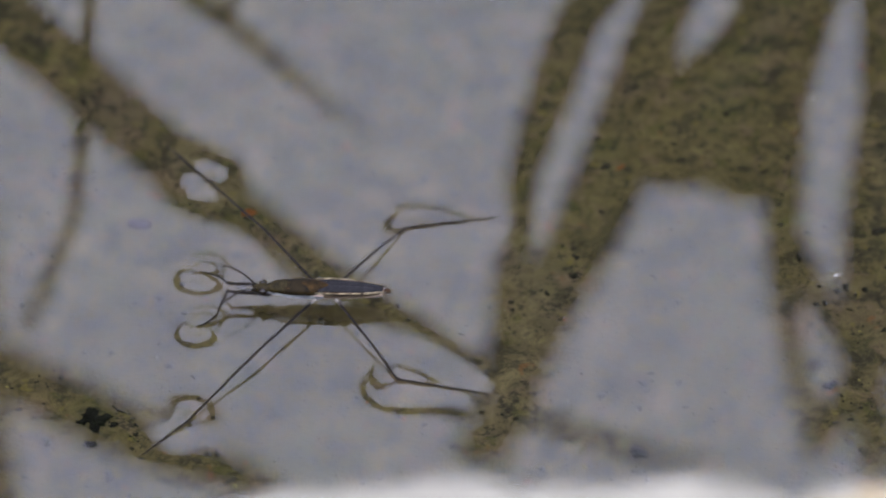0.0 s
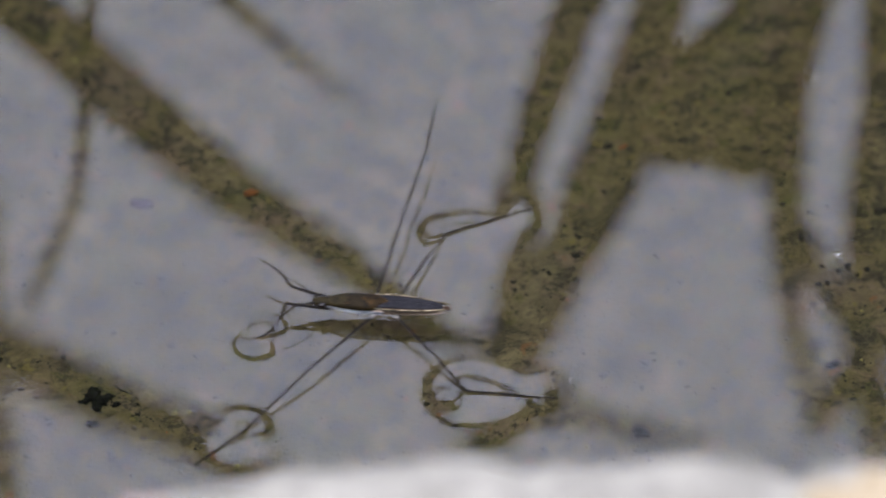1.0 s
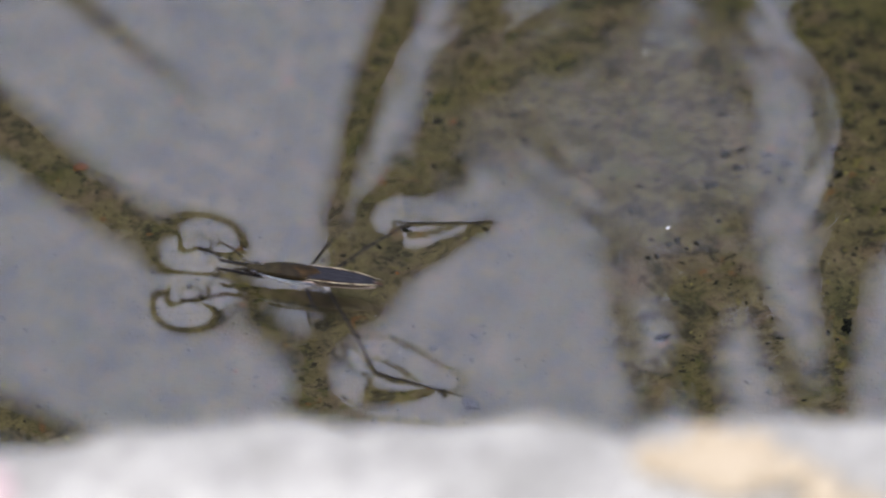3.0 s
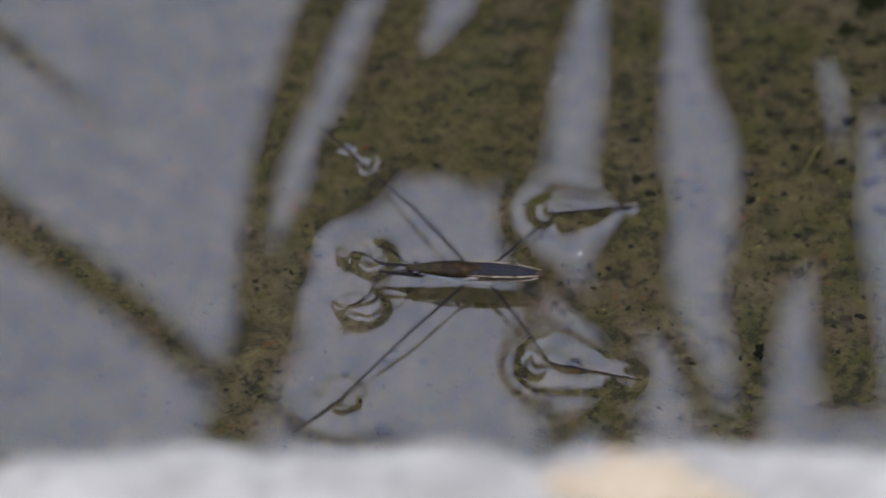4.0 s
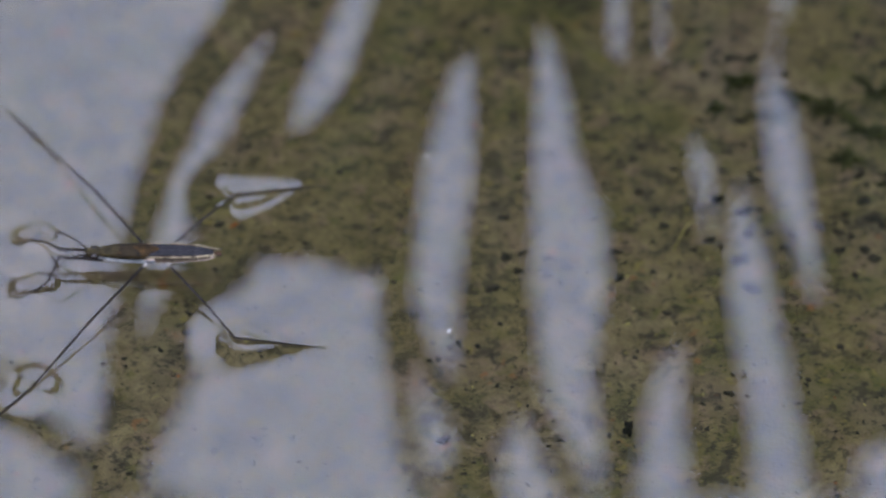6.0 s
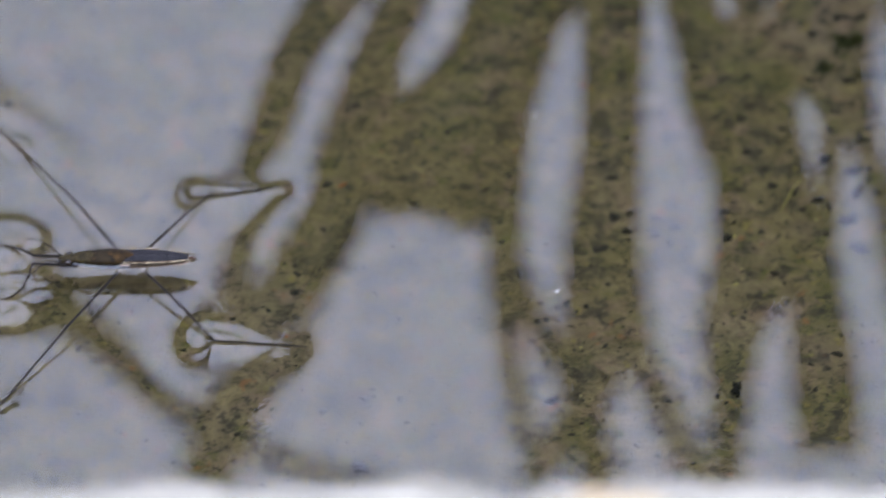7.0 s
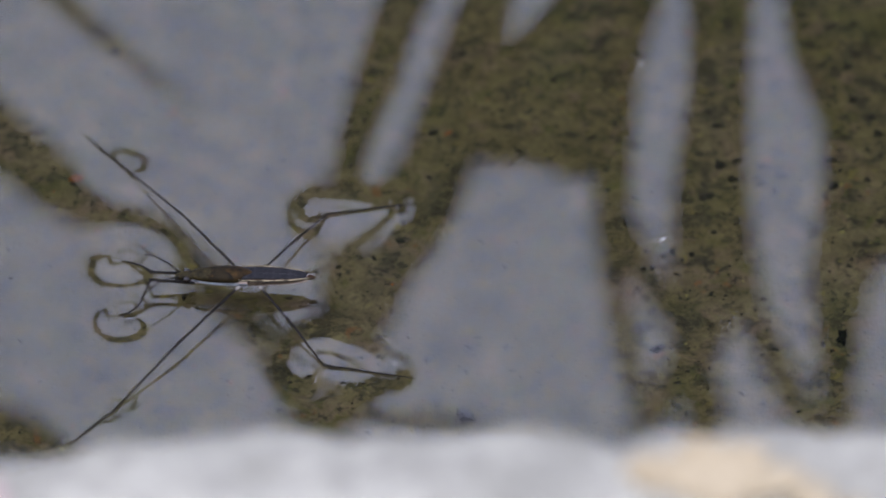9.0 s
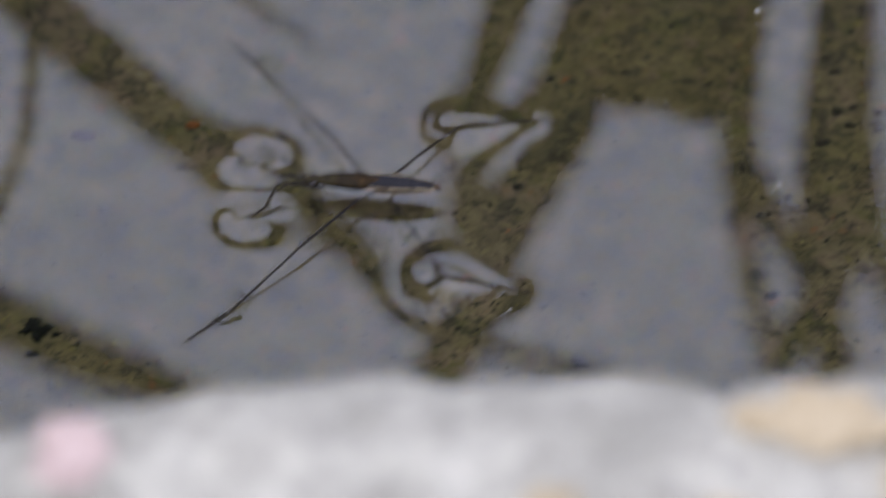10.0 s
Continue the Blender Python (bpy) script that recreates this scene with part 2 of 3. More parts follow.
def tube(points, radii, sides=8, flat=1.0):
    """A closed tapered tube in millimetres through the points."""
    bm = bmesh.new()
    rings, pts = [], [Vector(p) * MM for p in points]
    for i, p in enumerate(pts):
        way = (pts[min(i + 1, len(pts) - 1)] - pts[max(i - 1, 0)]).normalized()
        side = way.cross(Vector((0, 0, 1)))
        side = side.normalized() if side.length > 0.05 else Vector((0, 1, 0))
        above = side.cross(way)
        r = radii[i] * MM
        rings.append([bm.verts.new(p + side * r * math.cos(a) + above * r * flat * math.sin(a))
                      for a in (2 * math.pi * j / sides for j in range(sides))])
    for a, b in zip(rings, rings[1:]):
        for j in range(sides):
            bm.faces.new((a[j], a[(j + 1) % sides], b[(j + 1) % sides], b[j]))
    bm.faces.new(rings[0][::-1])
    bm.faces.new(rings[-1])
    bmesh.ops.recalc_face_normals(bm, faces=bm.faces)
    return bm


def spline(points, steps):
    """Catmull-Rom through tuples of any length."""
    p = [np.array(q, float) for q in points]
    p = [2 * p[0] - p[1], *p, 2 * p[-1] - p[-2]]
    out = []
    for a, b, c, d in zip(p, p[1:], p[2:], p[3:]):
        for s in np.linspace(0, 1, steps, endpoint=False):
            out.append(0.5 * (2 * b + (c - a) * s + (2 * a - 5 * b + 4 * c - d) * s * s + (3 * b - a - 3 * c + d) * s**3))
    return out + [p[-2]]


def hull(sections, sides=20, lo=0.0, hi=1.0):
    """A body lofted along x from sections (x, half width, z centre, half height), millimetres; lo..hi: the share of the way round."""
    bm = bmesh.new()
    rings, whole = [], lo == 0.0 and hi == 1.0
    count = sides if whole else sides + 1
    for x, w, z, h in spline(sections, 5):
        w, h = max(w, 0.02), max(h, 0.02)
        ring = []
        for j in range(count):
            a = 2 * math.pi * (lo + (hi - lo) * j / sides)
            ring.append(bm.verts.new((x * MM, w * MM * math.cos(a), (z + h * math.sin(a)) * MM)))
        rings.append(ring)
    for a, b in zip(rings, rings[1:]):
        for j in range(sides):
            bm.faces.new((a[j], a[(j + 1) % count], b[(j + 1) % count], b[j]))
    if whole:
        bm.faces.new(rings[0])
        bm.faces.new(rings[-1])
    bmesh.ops.recalc_face_normals(bm, faces=bm.faces)
    return bm


def lump(radius, squash=(1, 1, 1), rough=0.25, subdiv=2, seed=0, fine=1.3):
    bm = bmesh.new()
    bmesh.ops.create_icosphere(bm, subdivisions=subdiv, radius=radius)
    for v in bm.verts:
        n = noise.noise(v.co / radius * fine + Vector((seed * 7.3, seed * 3.1, 0)))
        v.co *= 1 + rough * n * 2
        v.co = Vector((v.co.x * squash[0], v.co.y * squash[1], v.co.z * squash[2]))
    return bm


# ---- ground and pond bed, one sheet out to the horizon ----
def bed_height(x, y):
    n = noise.fractal(Vector((x * 60, y * 60, 0)), 0.9, 2.1, 4) * 0.5 * MM + noise.noise(Vector((x * 420, y * 420, 3))) * 0.22 * MM
    bank = min(max((y - 0.098) / 0.06, 0), 1)
    side = min(max((abs(x) - 0.45) / 0.3, 0), 1)
    rise = max(bank, side)
    rise = rise * rise * (3 - 2 * rise)
    return -3 * MM + n + rise * 0.045 + rise * noise.noise(Vector((x * 9, y * 9, 1))) * 0.008


def axis(lo, hi, step, far):
    inner = list(np.arange(lo, hi + step / 2, step))
    out, d = [], step
    while (out[-1] if out else 0) < far:
        d *= 1.6
        out.append((out[-1] if out else 0) + d)
    return [lo - o for o in reversed(out)] + inner + [hi + o for o in out]


def build_ground():
    xs, ys = axis(-0.07, 0.075, 0.00045, 250), axis(-0.045, 0.05, 0.00045, 250)
    verts = [(x, y, bed_height(x, y)) for y in ys for x in xs]
    w = len(xs)
    faces = [(i + j * w, i + 1 + j * w, i + 1 + (j + 1) * w, i + (j + 1) * w) for j in range(len(ys) - 1) for i in range(w - 1)]
    me = bpy.data.meshes.new("ground")
    me.from_pydata(verts, [], faces)
    me.polygons.foreach_set("use_smooth", [True] * len(me.polygons))
    me.materials.append(SILT)
    return tagged(new("ground", me), "olive brown silt pond bed rising to a muddy bank", "ground", kind="structure")


build_ground()


def on_bed(x, y, lift=0.0):
    return (x * MM, y * MM, bed_height(x * MM, y * MM) + lift * MM)


def build_detritus(name, count, size, material, label, span=(-66, 72, -44, 48), slant=3.14):
    """Many crumbs lying on the bed, joined."""
    verts, faces = [], []
    for _ in range(count):
        x, y = random.uniform(*span[:2]), random.uniform(*span[2:])
        if noise.noise(Vector((x * 0.11, y * 0.11, size * 9))) < random.uniform(-0.5, 0.35):
            continue
        s, a = size * random.uniform(0.4, 1.5), random.uniform(-slant, slant)
        c, d, e = math.cos(a), math.sin(a), random.uniform(0.5, 1.6)
        px, py, pz = on_bed(x, y, 0.05 * s)
        k = len(verts)
        for i in range(6):
            r, g = random.uniform(0.45, 1.2), i * math.pi / 3 + random.uniform(-0.35, 0.35)
            u, v = r * e * math.cos(g), r * math.sin(g)
            verts.append((px + (u * c - v * d) * s * MM, py + (u * d + v * c) * s * MM, pz + random.uniform(-0.3, 0.1) * s * MM))
        verts.append((px, py, pz + 0.4 * s * MM))
        faces += [(k + i, k + (i + 1) % 6, k + 6) for i in range(6)]
    me = bpy.data.meshes.new(name)
    me.from_pydata(verts, [], faces)
    me.materials.append(material)
    tagged(new(name, me), label, "detritus", kind="stuff")


build_detritus("detritus", 9000, 0.15, HUMUS, "dark humus crumbs scattered over the pond bed")
build_detritus("leaf_litter", 1300, 0.32, HUMUS, "dark flakes of rotten leaves on the pond bed")
build_detritus("sand_grains", 9000, 0.16, SILT, "fine brown sand grains on the pond bed")
build_detritus("straw_crumbs", 420, 0.18, STRAW, "yellowish plant crumbs on the pond bed")
build_detritus("rust_crumbs", 110, 0.16, ORANGE, "rusty orange leaf crumbs on the pond bed")


def bed_piece(name, bm, material, x, y, turn, label, category, lift=0.2):
    ob = new(name, mesh_of(name, bm, material))
    ob.matrix_basis = Matrix.Translation(on_bed(x, y, lift)) @ pose(0, 0, 0, 0, 0, turn)
    return tagged(ob, label, category)


def clump(size, x, y, turn, seed, label="small black humus clump on the silt", material=PEAT):
    bed_piece("humus_clump", lump(size * MM, (1.4, 0.85, 0.35), 0.6, 3, seed, 2.2), material, x, y, turn, label, "debris")


clump(0.6, -44.7, -14.9, 60, 1, "black rotting leaf clump on the silt")
clump(0.5, -44.0, -15.3, -35, 2)
clump(0.34, -43.3, -15.0, 20, 13)
clump(0.34, -44.3, -16.2, -70, 14)
clump(0.26, -42.6, -15.9, 35, 15)
clump(0.22, -45.6, -15.6, 0, 16)
clump(0.35, -44.6, -18.0, 0, 3)
clump(0.45, 36.4, -10.1, 80, 4)
clump(0.5, 3.3, -18.8, -25, 5)
clump(0.4, 20.1, -11.3, 20, 6)
clump(0.3, -53.2, -11.0, 0, 7)
clump(0.55, 47.7, 15.2, 25, 8)
clump(0.4, 47.9, 12.6, 70, 9)
clump(0.5, 47.1, 9.5, 5, 10)
clump(0.6, 47.9, 6.2, -8, 11)
clump(0.42, 45.3, 16.6, 40, 12)


def moss_tuft(x, y, size, seed):
    """A dark tuft of water moss: short curved stems from one root."""
    ob = new("moss_tuft")
    ob.location = on_bed(x, y)
    tagged(ob, "dark green tuft of water moss on the silt", "moss", "moss tufts")
    rng = random.Random(seed)
    part("root", lump(0.22 * size * MM, (1.5, 0.9, 0.4), 0.4, 2, seed), MOSS, ob)
    for _ in range(22):
        a, reach = rng.uniform(0, 6.28), size * rng.uniform(0.6, 2.2)
        c, d, up = math.cos(a) * reach, math.sin(a) * 0.7 * reach, rng.uniform(0.25, 0.9)
        part("stem", tube([(0, 0, 0.05), (0.5 * c, 0.5 * d, up), (c, d, up * rng.uniform(0.3, 0.9))], [0.10, 0.13, 0.05], 6), MOSS, ob)


for x, y, size, seed in ((50.8, 26.5, 1.5, 1), (53.0, 29.0, 1.8, 2), (56.2, 27.4, 1.6, 3), (59.4, 24.6, 1.7, 4), (57.0, 21.5, 1.2, 5), (60.5, 29.5, 1.8, 6), (48.4, 31.0, 1.4, 7), (61.8, 18.6, 1.3, 8),
                         (45.8, 27.4, 0.9, 9), (64.0, 22.6, 1.6, 10)):
    moss_tuft(x, y, size, seed)
# Extra shreds, thickened to darken this corner of the bed.
build_detritus("rotten_leaves", 430, 0.5, HUMUS, "dark rotten leaf shreds gathered below the moss", (24, 70, 6, 48), 0.5)
bed_piece("twig", tube([(-0.8, 0.3, 0.1), (0, 0, 0.2), (0.9, 0.2, 0.1)], [0.07, 0.09, 0.04]), PEAT, -42.2, -14.4, -30, "short black twig on the silt", "debris")
bed_piece("leaf_scrap", lump(0.5 * MM, (1.3, 0.7, 0.22), 0.4, 2, 2), ORANGE, -31.4, 8.2, 10, "orange leaf scrap lying on the silt", "debris")
bed_piece("leaf_scrap", lump(0.3 * MM, (1.6, 0.6, 0.22), 0.4, 2, 5), ORANGE, 1.8, 13.5, 35, "small rusty leaf scrap on the silt", "debris")
bed_piece("leaf_scrap", lump(0.75 * MM, (1.5, 0.8, 0.2), 0.4, 2, 3), PURPLE, -41.2, 6.9, -10, "dull purple leaf scrap on the silt", "debris")
bed_piece("straw", tube([(-0.9, -1.7, 0.1), (-0.1, -0.2, 0.3), (0.3, 0.8, 0.3), (1.0, 1.6, 0.1)], [0.06, 0.10, 0.09, 0.04]), STRAW, 42.0, 12.2, 0, "thin yellow straw lying on the silt", "straw")


# ---- the stone ledge between the camera and the water ----
def build_ledge():
    bm = bmesh.new()
    cols = []
    for i in range(-170, 171):
        x = i * 1.5 * MM if abs(i) < 120 else math.copysign(0.18 + (abs(i) - 120) * 0.03, i)
        edge = -0.0684 + 1.0 * MM * noise.noise(Vector((x * 55, 0, 5))) + 0.6 * MM * noise.noise(Vector((x * 190, 0, 9)))
        edge -= 0.0062 * min(max((-0.023 - x) / 0.020, 0), 1)
        edge -= 0.0016 * math.exp(-(((x - 0.0148) / 0.0016) ** 2)) + 0.0008 * math.exp(-(((x + 0.0065) / 0.001) ** 2))
        col = []
        profile = [(-0.004, -0.1), (-0.002, -0.03), (0.0, -0.012), (-0.0015, -0.005), (-0.005, -0.0012), (-0.010, 0.0)]
        profile += [(-0.010 - 0.0016 * k, 0.0) for k in range(1, 28)] + [(-0.09, 0), (-0.2, -0.002), (-0.6, -0.004), (-1.2, -0.004), (-1.2, -0.1)]
        for dy, dz in profile:
            y = edge + dy if dy > -0.06 else -0.0697 + dy
            bump = 0.0
            if dz > -0.02 and dy > -0.5:
                bump = 1.0 * MM * noise.noise(Vector((x * 130, y * 130, 2))) + 0.6 * MM * noise.noise(Vector((x * 420, y * 420, 7)))
            col.append(bm.verts.new((x, y, 0.0635 + dz + bump)))
        cols.append(col)
    for a, b in zip(cols, cols[1:]):
        for j in range(len(a) - 1):
            bm.faces.new((a[j], b[j], b[j + 1], a[j + 1]))
    bmesh.ops.recalc_face_normals(bm, faces=bm.faces)
    ob = new("stone_ledge", mesh_of("stone_ledge", bm, STONE))
    return tagged(ob, "pale grey rough stone ledge edging the pond", "ledge", kind="structure")


build_ledge()


def crust(rx, ry, seed):
    bm = bmesh.new()
    bmesh.ops.create_icosphere(bm, subdivisions=3, radius=1.0)
    for v in bm.verts:
        ang = math.atan2(v.co.y, v.co.x)
        k = 1 + 0.5 * noise.noise(Vector((math.cos(ang) * 1.6, math.sin(ang) * 1.6, seed)))
        rough = 0.8 + 0.5 * noise.noise(v.co * 4 + Vector((0, 0, seed)))
        v.co = Vector((v.co.x * rx * k * MM, v.co.y * ry * k * MM, v.co.z * 1.2 * MM * rough))
    return bm


def lichen(x, y, rx, ry, material, label, seed):
    ob = new("lichen")
    ob.location = (x * MM, y * MM, 0.0638)
    tagged(ob, label, "lichen", "lichen patches")
    part("thallus", crust(rx * 0.72, ry * 0.72, seed), material, ob)
    rng = random.Random(seed)
    for i in range(7):
        a = 2 * math.pi * (i + rng.uniform(-0.3, 0.3)) / 7
        size = rng.uniform(0.25, 0.48)
        part("lobe", crust(rx * size, ry * size, seed + i * 3.7), material, ob, "", pose(rx * 0.72 * math.cos(a) * MM, ry * 0.72 * math.sin(a) * MM, 0.1 * MM * i % 0.0003))


lichen(22.0, -78.0, 6.2, 3.0, OCHRE, "broad ochre lichen crust on the stone ledge", 1)
lichen(30.5, -84.5, 3.6, 5.5, OCHRE, "ochre lichen crust on the stone ledge", 2)
lichen(1.9, -87.0, 2.2, 2.6, OCHRE, "small ochre lichen crust on the stone ledge", 3)
lichen(14.6, -88.5, 4.2, 2.4, OCHRE, "ochre lichen crust on the stone ledge", 4)
lichen(-34.7, -81.4, 2.9, 3.2, PINK, "small pink lichen patch on the stone ledge", 5)


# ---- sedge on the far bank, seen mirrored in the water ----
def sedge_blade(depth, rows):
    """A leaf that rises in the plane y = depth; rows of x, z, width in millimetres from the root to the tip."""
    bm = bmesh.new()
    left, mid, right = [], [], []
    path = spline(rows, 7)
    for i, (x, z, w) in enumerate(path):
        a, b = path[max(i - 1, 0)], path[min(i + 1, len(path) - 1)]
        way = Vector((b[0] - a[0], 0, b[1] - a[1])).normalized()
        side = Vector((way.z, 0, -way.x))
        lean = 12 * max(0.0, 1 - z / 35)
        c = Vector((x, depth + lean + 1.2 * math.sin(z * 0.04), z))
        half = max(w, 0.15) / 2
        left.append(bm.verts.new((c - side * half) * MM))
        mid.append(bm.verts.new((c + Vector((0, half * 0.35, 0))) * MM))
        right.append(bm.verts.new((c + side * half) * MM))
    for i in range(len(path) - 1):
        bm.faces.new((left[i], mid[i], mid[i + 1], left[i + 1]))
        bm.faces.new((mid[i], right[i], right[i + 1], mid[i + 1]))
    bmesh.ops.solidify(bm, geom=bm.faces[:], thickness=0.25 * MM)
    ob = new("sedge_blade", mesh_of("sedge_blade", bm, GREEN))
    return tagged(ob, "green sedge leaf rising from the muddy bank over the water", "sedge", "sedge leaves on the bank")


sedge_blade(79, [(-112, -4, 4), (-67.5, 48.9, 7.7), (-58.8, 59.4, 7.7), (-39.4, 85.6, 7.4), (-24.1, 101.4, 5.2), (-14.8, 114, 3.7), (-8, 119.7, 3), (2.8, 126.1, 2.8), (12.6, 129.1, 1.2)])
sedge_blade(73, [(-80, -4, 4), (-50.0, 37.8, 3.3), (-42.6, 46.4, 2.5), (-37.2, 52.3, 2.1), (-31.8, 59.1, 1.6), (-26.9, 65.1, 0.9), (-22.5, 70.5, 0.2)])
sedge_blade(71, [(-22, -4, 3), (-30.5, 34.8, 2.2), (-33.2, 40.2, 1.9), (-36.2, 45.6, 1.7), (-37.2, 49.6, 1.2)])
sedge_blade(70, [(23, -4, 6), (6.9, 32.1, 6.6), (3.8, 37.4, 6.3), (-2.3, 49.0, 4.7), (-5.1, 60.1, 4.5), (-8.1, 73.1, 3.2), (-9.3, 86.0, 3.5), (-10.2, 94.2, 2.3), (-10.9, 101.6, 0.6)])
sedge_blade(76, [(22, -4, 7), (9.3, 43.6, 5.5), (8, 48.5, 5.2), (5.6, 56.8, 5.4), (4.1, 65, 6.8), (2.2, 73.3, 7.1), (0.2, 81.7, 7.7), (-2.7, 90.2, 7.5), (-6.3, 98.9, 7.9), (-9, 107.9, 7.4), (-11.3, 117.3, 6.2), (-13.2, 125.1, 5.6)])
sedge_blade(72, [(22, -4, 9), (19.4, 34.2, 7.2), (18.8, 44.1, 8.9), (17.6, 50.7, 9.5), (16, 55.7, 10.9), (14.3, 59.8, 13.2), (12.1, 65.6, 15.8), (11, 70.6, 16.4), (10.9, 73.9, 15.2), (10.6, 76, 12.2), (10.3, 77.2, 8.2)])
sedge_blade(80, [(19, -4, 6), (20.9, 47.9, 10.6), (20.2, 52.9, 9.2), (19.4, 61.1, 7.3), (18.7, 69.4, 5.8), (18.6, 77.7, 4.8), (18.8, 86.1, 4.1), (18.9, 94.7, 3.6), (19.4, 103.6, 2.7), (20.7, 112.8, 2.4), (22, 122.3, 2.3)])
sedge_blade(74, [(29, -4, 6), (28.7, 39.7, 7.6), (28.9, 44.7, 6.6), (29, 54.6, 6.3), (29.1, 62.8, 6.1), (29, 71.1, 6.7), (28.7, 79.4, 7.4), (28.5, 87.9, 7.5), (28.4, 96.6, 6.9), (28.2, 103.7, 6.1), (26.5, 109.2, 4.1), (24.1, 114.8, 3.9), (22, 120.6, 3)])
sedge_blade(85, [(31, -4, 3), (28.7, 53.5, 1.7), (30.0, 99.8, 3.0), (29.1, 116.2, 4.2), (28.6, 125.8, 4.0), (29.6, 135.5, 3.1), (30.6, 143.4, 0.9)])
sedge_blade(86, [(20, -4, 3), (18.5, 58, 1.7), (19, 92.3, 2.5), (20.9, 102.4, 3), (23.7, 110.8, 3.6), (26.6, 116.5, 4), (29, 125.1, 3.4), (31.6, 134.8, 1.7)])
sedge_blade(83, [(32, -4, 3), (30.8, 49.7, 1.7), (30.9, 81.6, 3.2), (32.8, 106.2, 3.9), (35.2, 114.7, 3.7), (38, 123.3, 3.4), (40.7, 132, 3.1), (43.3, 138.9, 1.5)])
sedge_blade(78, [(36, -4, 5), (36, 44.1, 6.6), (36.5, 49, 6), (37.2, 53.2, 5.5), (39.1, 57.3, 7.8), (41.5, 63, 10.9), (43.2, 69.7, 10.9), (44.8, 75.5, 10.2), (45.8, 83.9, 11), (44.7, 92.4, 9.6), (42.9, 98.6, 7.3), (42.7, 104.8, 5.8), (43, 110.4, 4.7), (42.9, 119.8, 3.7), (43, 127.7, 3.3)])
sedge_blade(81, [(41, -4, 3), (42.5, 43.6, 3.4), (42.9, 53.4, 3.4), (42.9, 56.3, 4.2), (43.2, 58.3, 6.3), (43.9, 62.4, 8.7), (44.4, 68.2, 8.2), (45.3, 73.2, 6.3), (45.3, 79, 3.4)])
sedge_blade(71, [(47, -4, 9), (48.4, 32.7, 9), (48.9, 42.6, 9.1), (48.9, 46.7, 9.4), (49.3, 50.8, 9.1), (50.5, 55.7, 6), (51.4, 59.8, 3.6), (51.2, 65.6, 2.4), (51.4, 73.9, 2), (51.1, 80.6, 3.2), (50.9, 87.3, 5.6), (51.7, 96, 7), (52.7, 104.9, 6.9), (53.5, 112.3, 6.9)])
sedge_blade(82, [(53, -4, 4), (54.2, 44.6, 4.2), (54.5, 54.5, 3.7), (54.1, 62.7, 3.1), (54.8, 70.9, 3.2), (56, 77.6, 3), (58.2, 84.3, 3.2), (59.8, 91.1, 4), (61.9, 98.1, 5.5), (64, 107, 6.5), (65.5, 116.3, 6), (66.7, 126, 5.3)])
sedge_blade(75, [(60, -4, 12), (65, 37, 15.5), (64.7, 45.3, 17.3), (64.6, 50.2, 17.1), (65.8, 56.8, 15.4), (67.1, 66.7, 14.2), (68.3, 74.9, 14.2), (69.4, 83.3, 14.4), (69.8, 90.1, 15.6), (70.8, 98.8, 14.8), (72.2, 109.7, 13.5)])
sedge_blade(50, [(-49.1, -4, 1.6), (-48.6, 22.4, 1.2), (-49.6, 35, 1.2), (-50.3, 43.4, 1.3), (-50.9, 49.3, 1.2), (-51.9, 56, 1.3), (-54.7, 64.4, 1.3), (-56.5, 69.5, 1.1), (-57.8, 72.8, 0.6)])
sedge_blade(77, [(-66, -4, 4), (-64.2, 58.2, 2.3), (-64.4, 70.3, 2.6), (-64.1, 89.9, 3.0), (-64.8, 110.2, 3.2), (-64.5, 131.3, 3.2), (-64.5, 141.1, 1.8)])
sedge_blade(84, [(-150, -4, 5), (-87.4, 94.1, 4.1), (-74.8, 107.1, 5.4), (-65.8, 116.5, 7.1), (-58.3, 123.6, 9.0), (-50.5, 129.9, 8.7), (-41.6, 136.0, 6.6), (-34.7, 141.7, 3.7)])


def tuft_blade(x, depth, height, lean, width):
    """A short leaf of the unseen low turf added along the bank."""
    return sedge_blade(depth, [(x, -4, width), (x + lean * 0.35, height * 0.45, width), (x + lean * 0.7, height * 0.8, width * 0.7), (x + lean, height, 0.3)])


# Low turf kept out of view, added to darken the rings mirrored in dimples.
for i in range(70):
    tuft_blade(-122 + i * 3.6 + random.uniform(-2, 2), random.uniform(74, 92), random.uniform(18, 28), random.uniform(-9, 9), random.uniform(2.5, 5))

# Tall unseen leaves beside and arching over open sky, added to darken dimple rings.
for x, top, lean in ((-82, 150, 2), (-88, 165, -3), (-95, 158, 3), (-104, 175, 4), (98, 150, -3), (101, 165, 5)):
    sedge_blade(random.uniform(72, 86), [(x - lean, -4, 6), (x, 60, 7), (x + lean, top * 0.75, 5), (x + 2 * lean, top, 0.5)])
for x, side, top in ((-112, 1, 158), (-104, 1, 172), (124, -1, 156), (116, -1, 170), (-96, 1, 184), (104, -1, 186)):
    sedge_blade(random.uniform(72, 88), [(x, -4, 6), (x + 8 * side, 80, 7), (x + 26 * side, top - 14, 8), (x + 58 * side, top, 8), (x + 95 * side, top - 1, 5), (x + 122 * side, top - 9, 0.6)])


# ---- the water strider ----
MID_ROOT, HIND_ROOT, FORE_ROOT = (-0.6, 0.95, 1.45), (1.3, 0.85, 1.4), (-4.4, 0.55, 1.45)


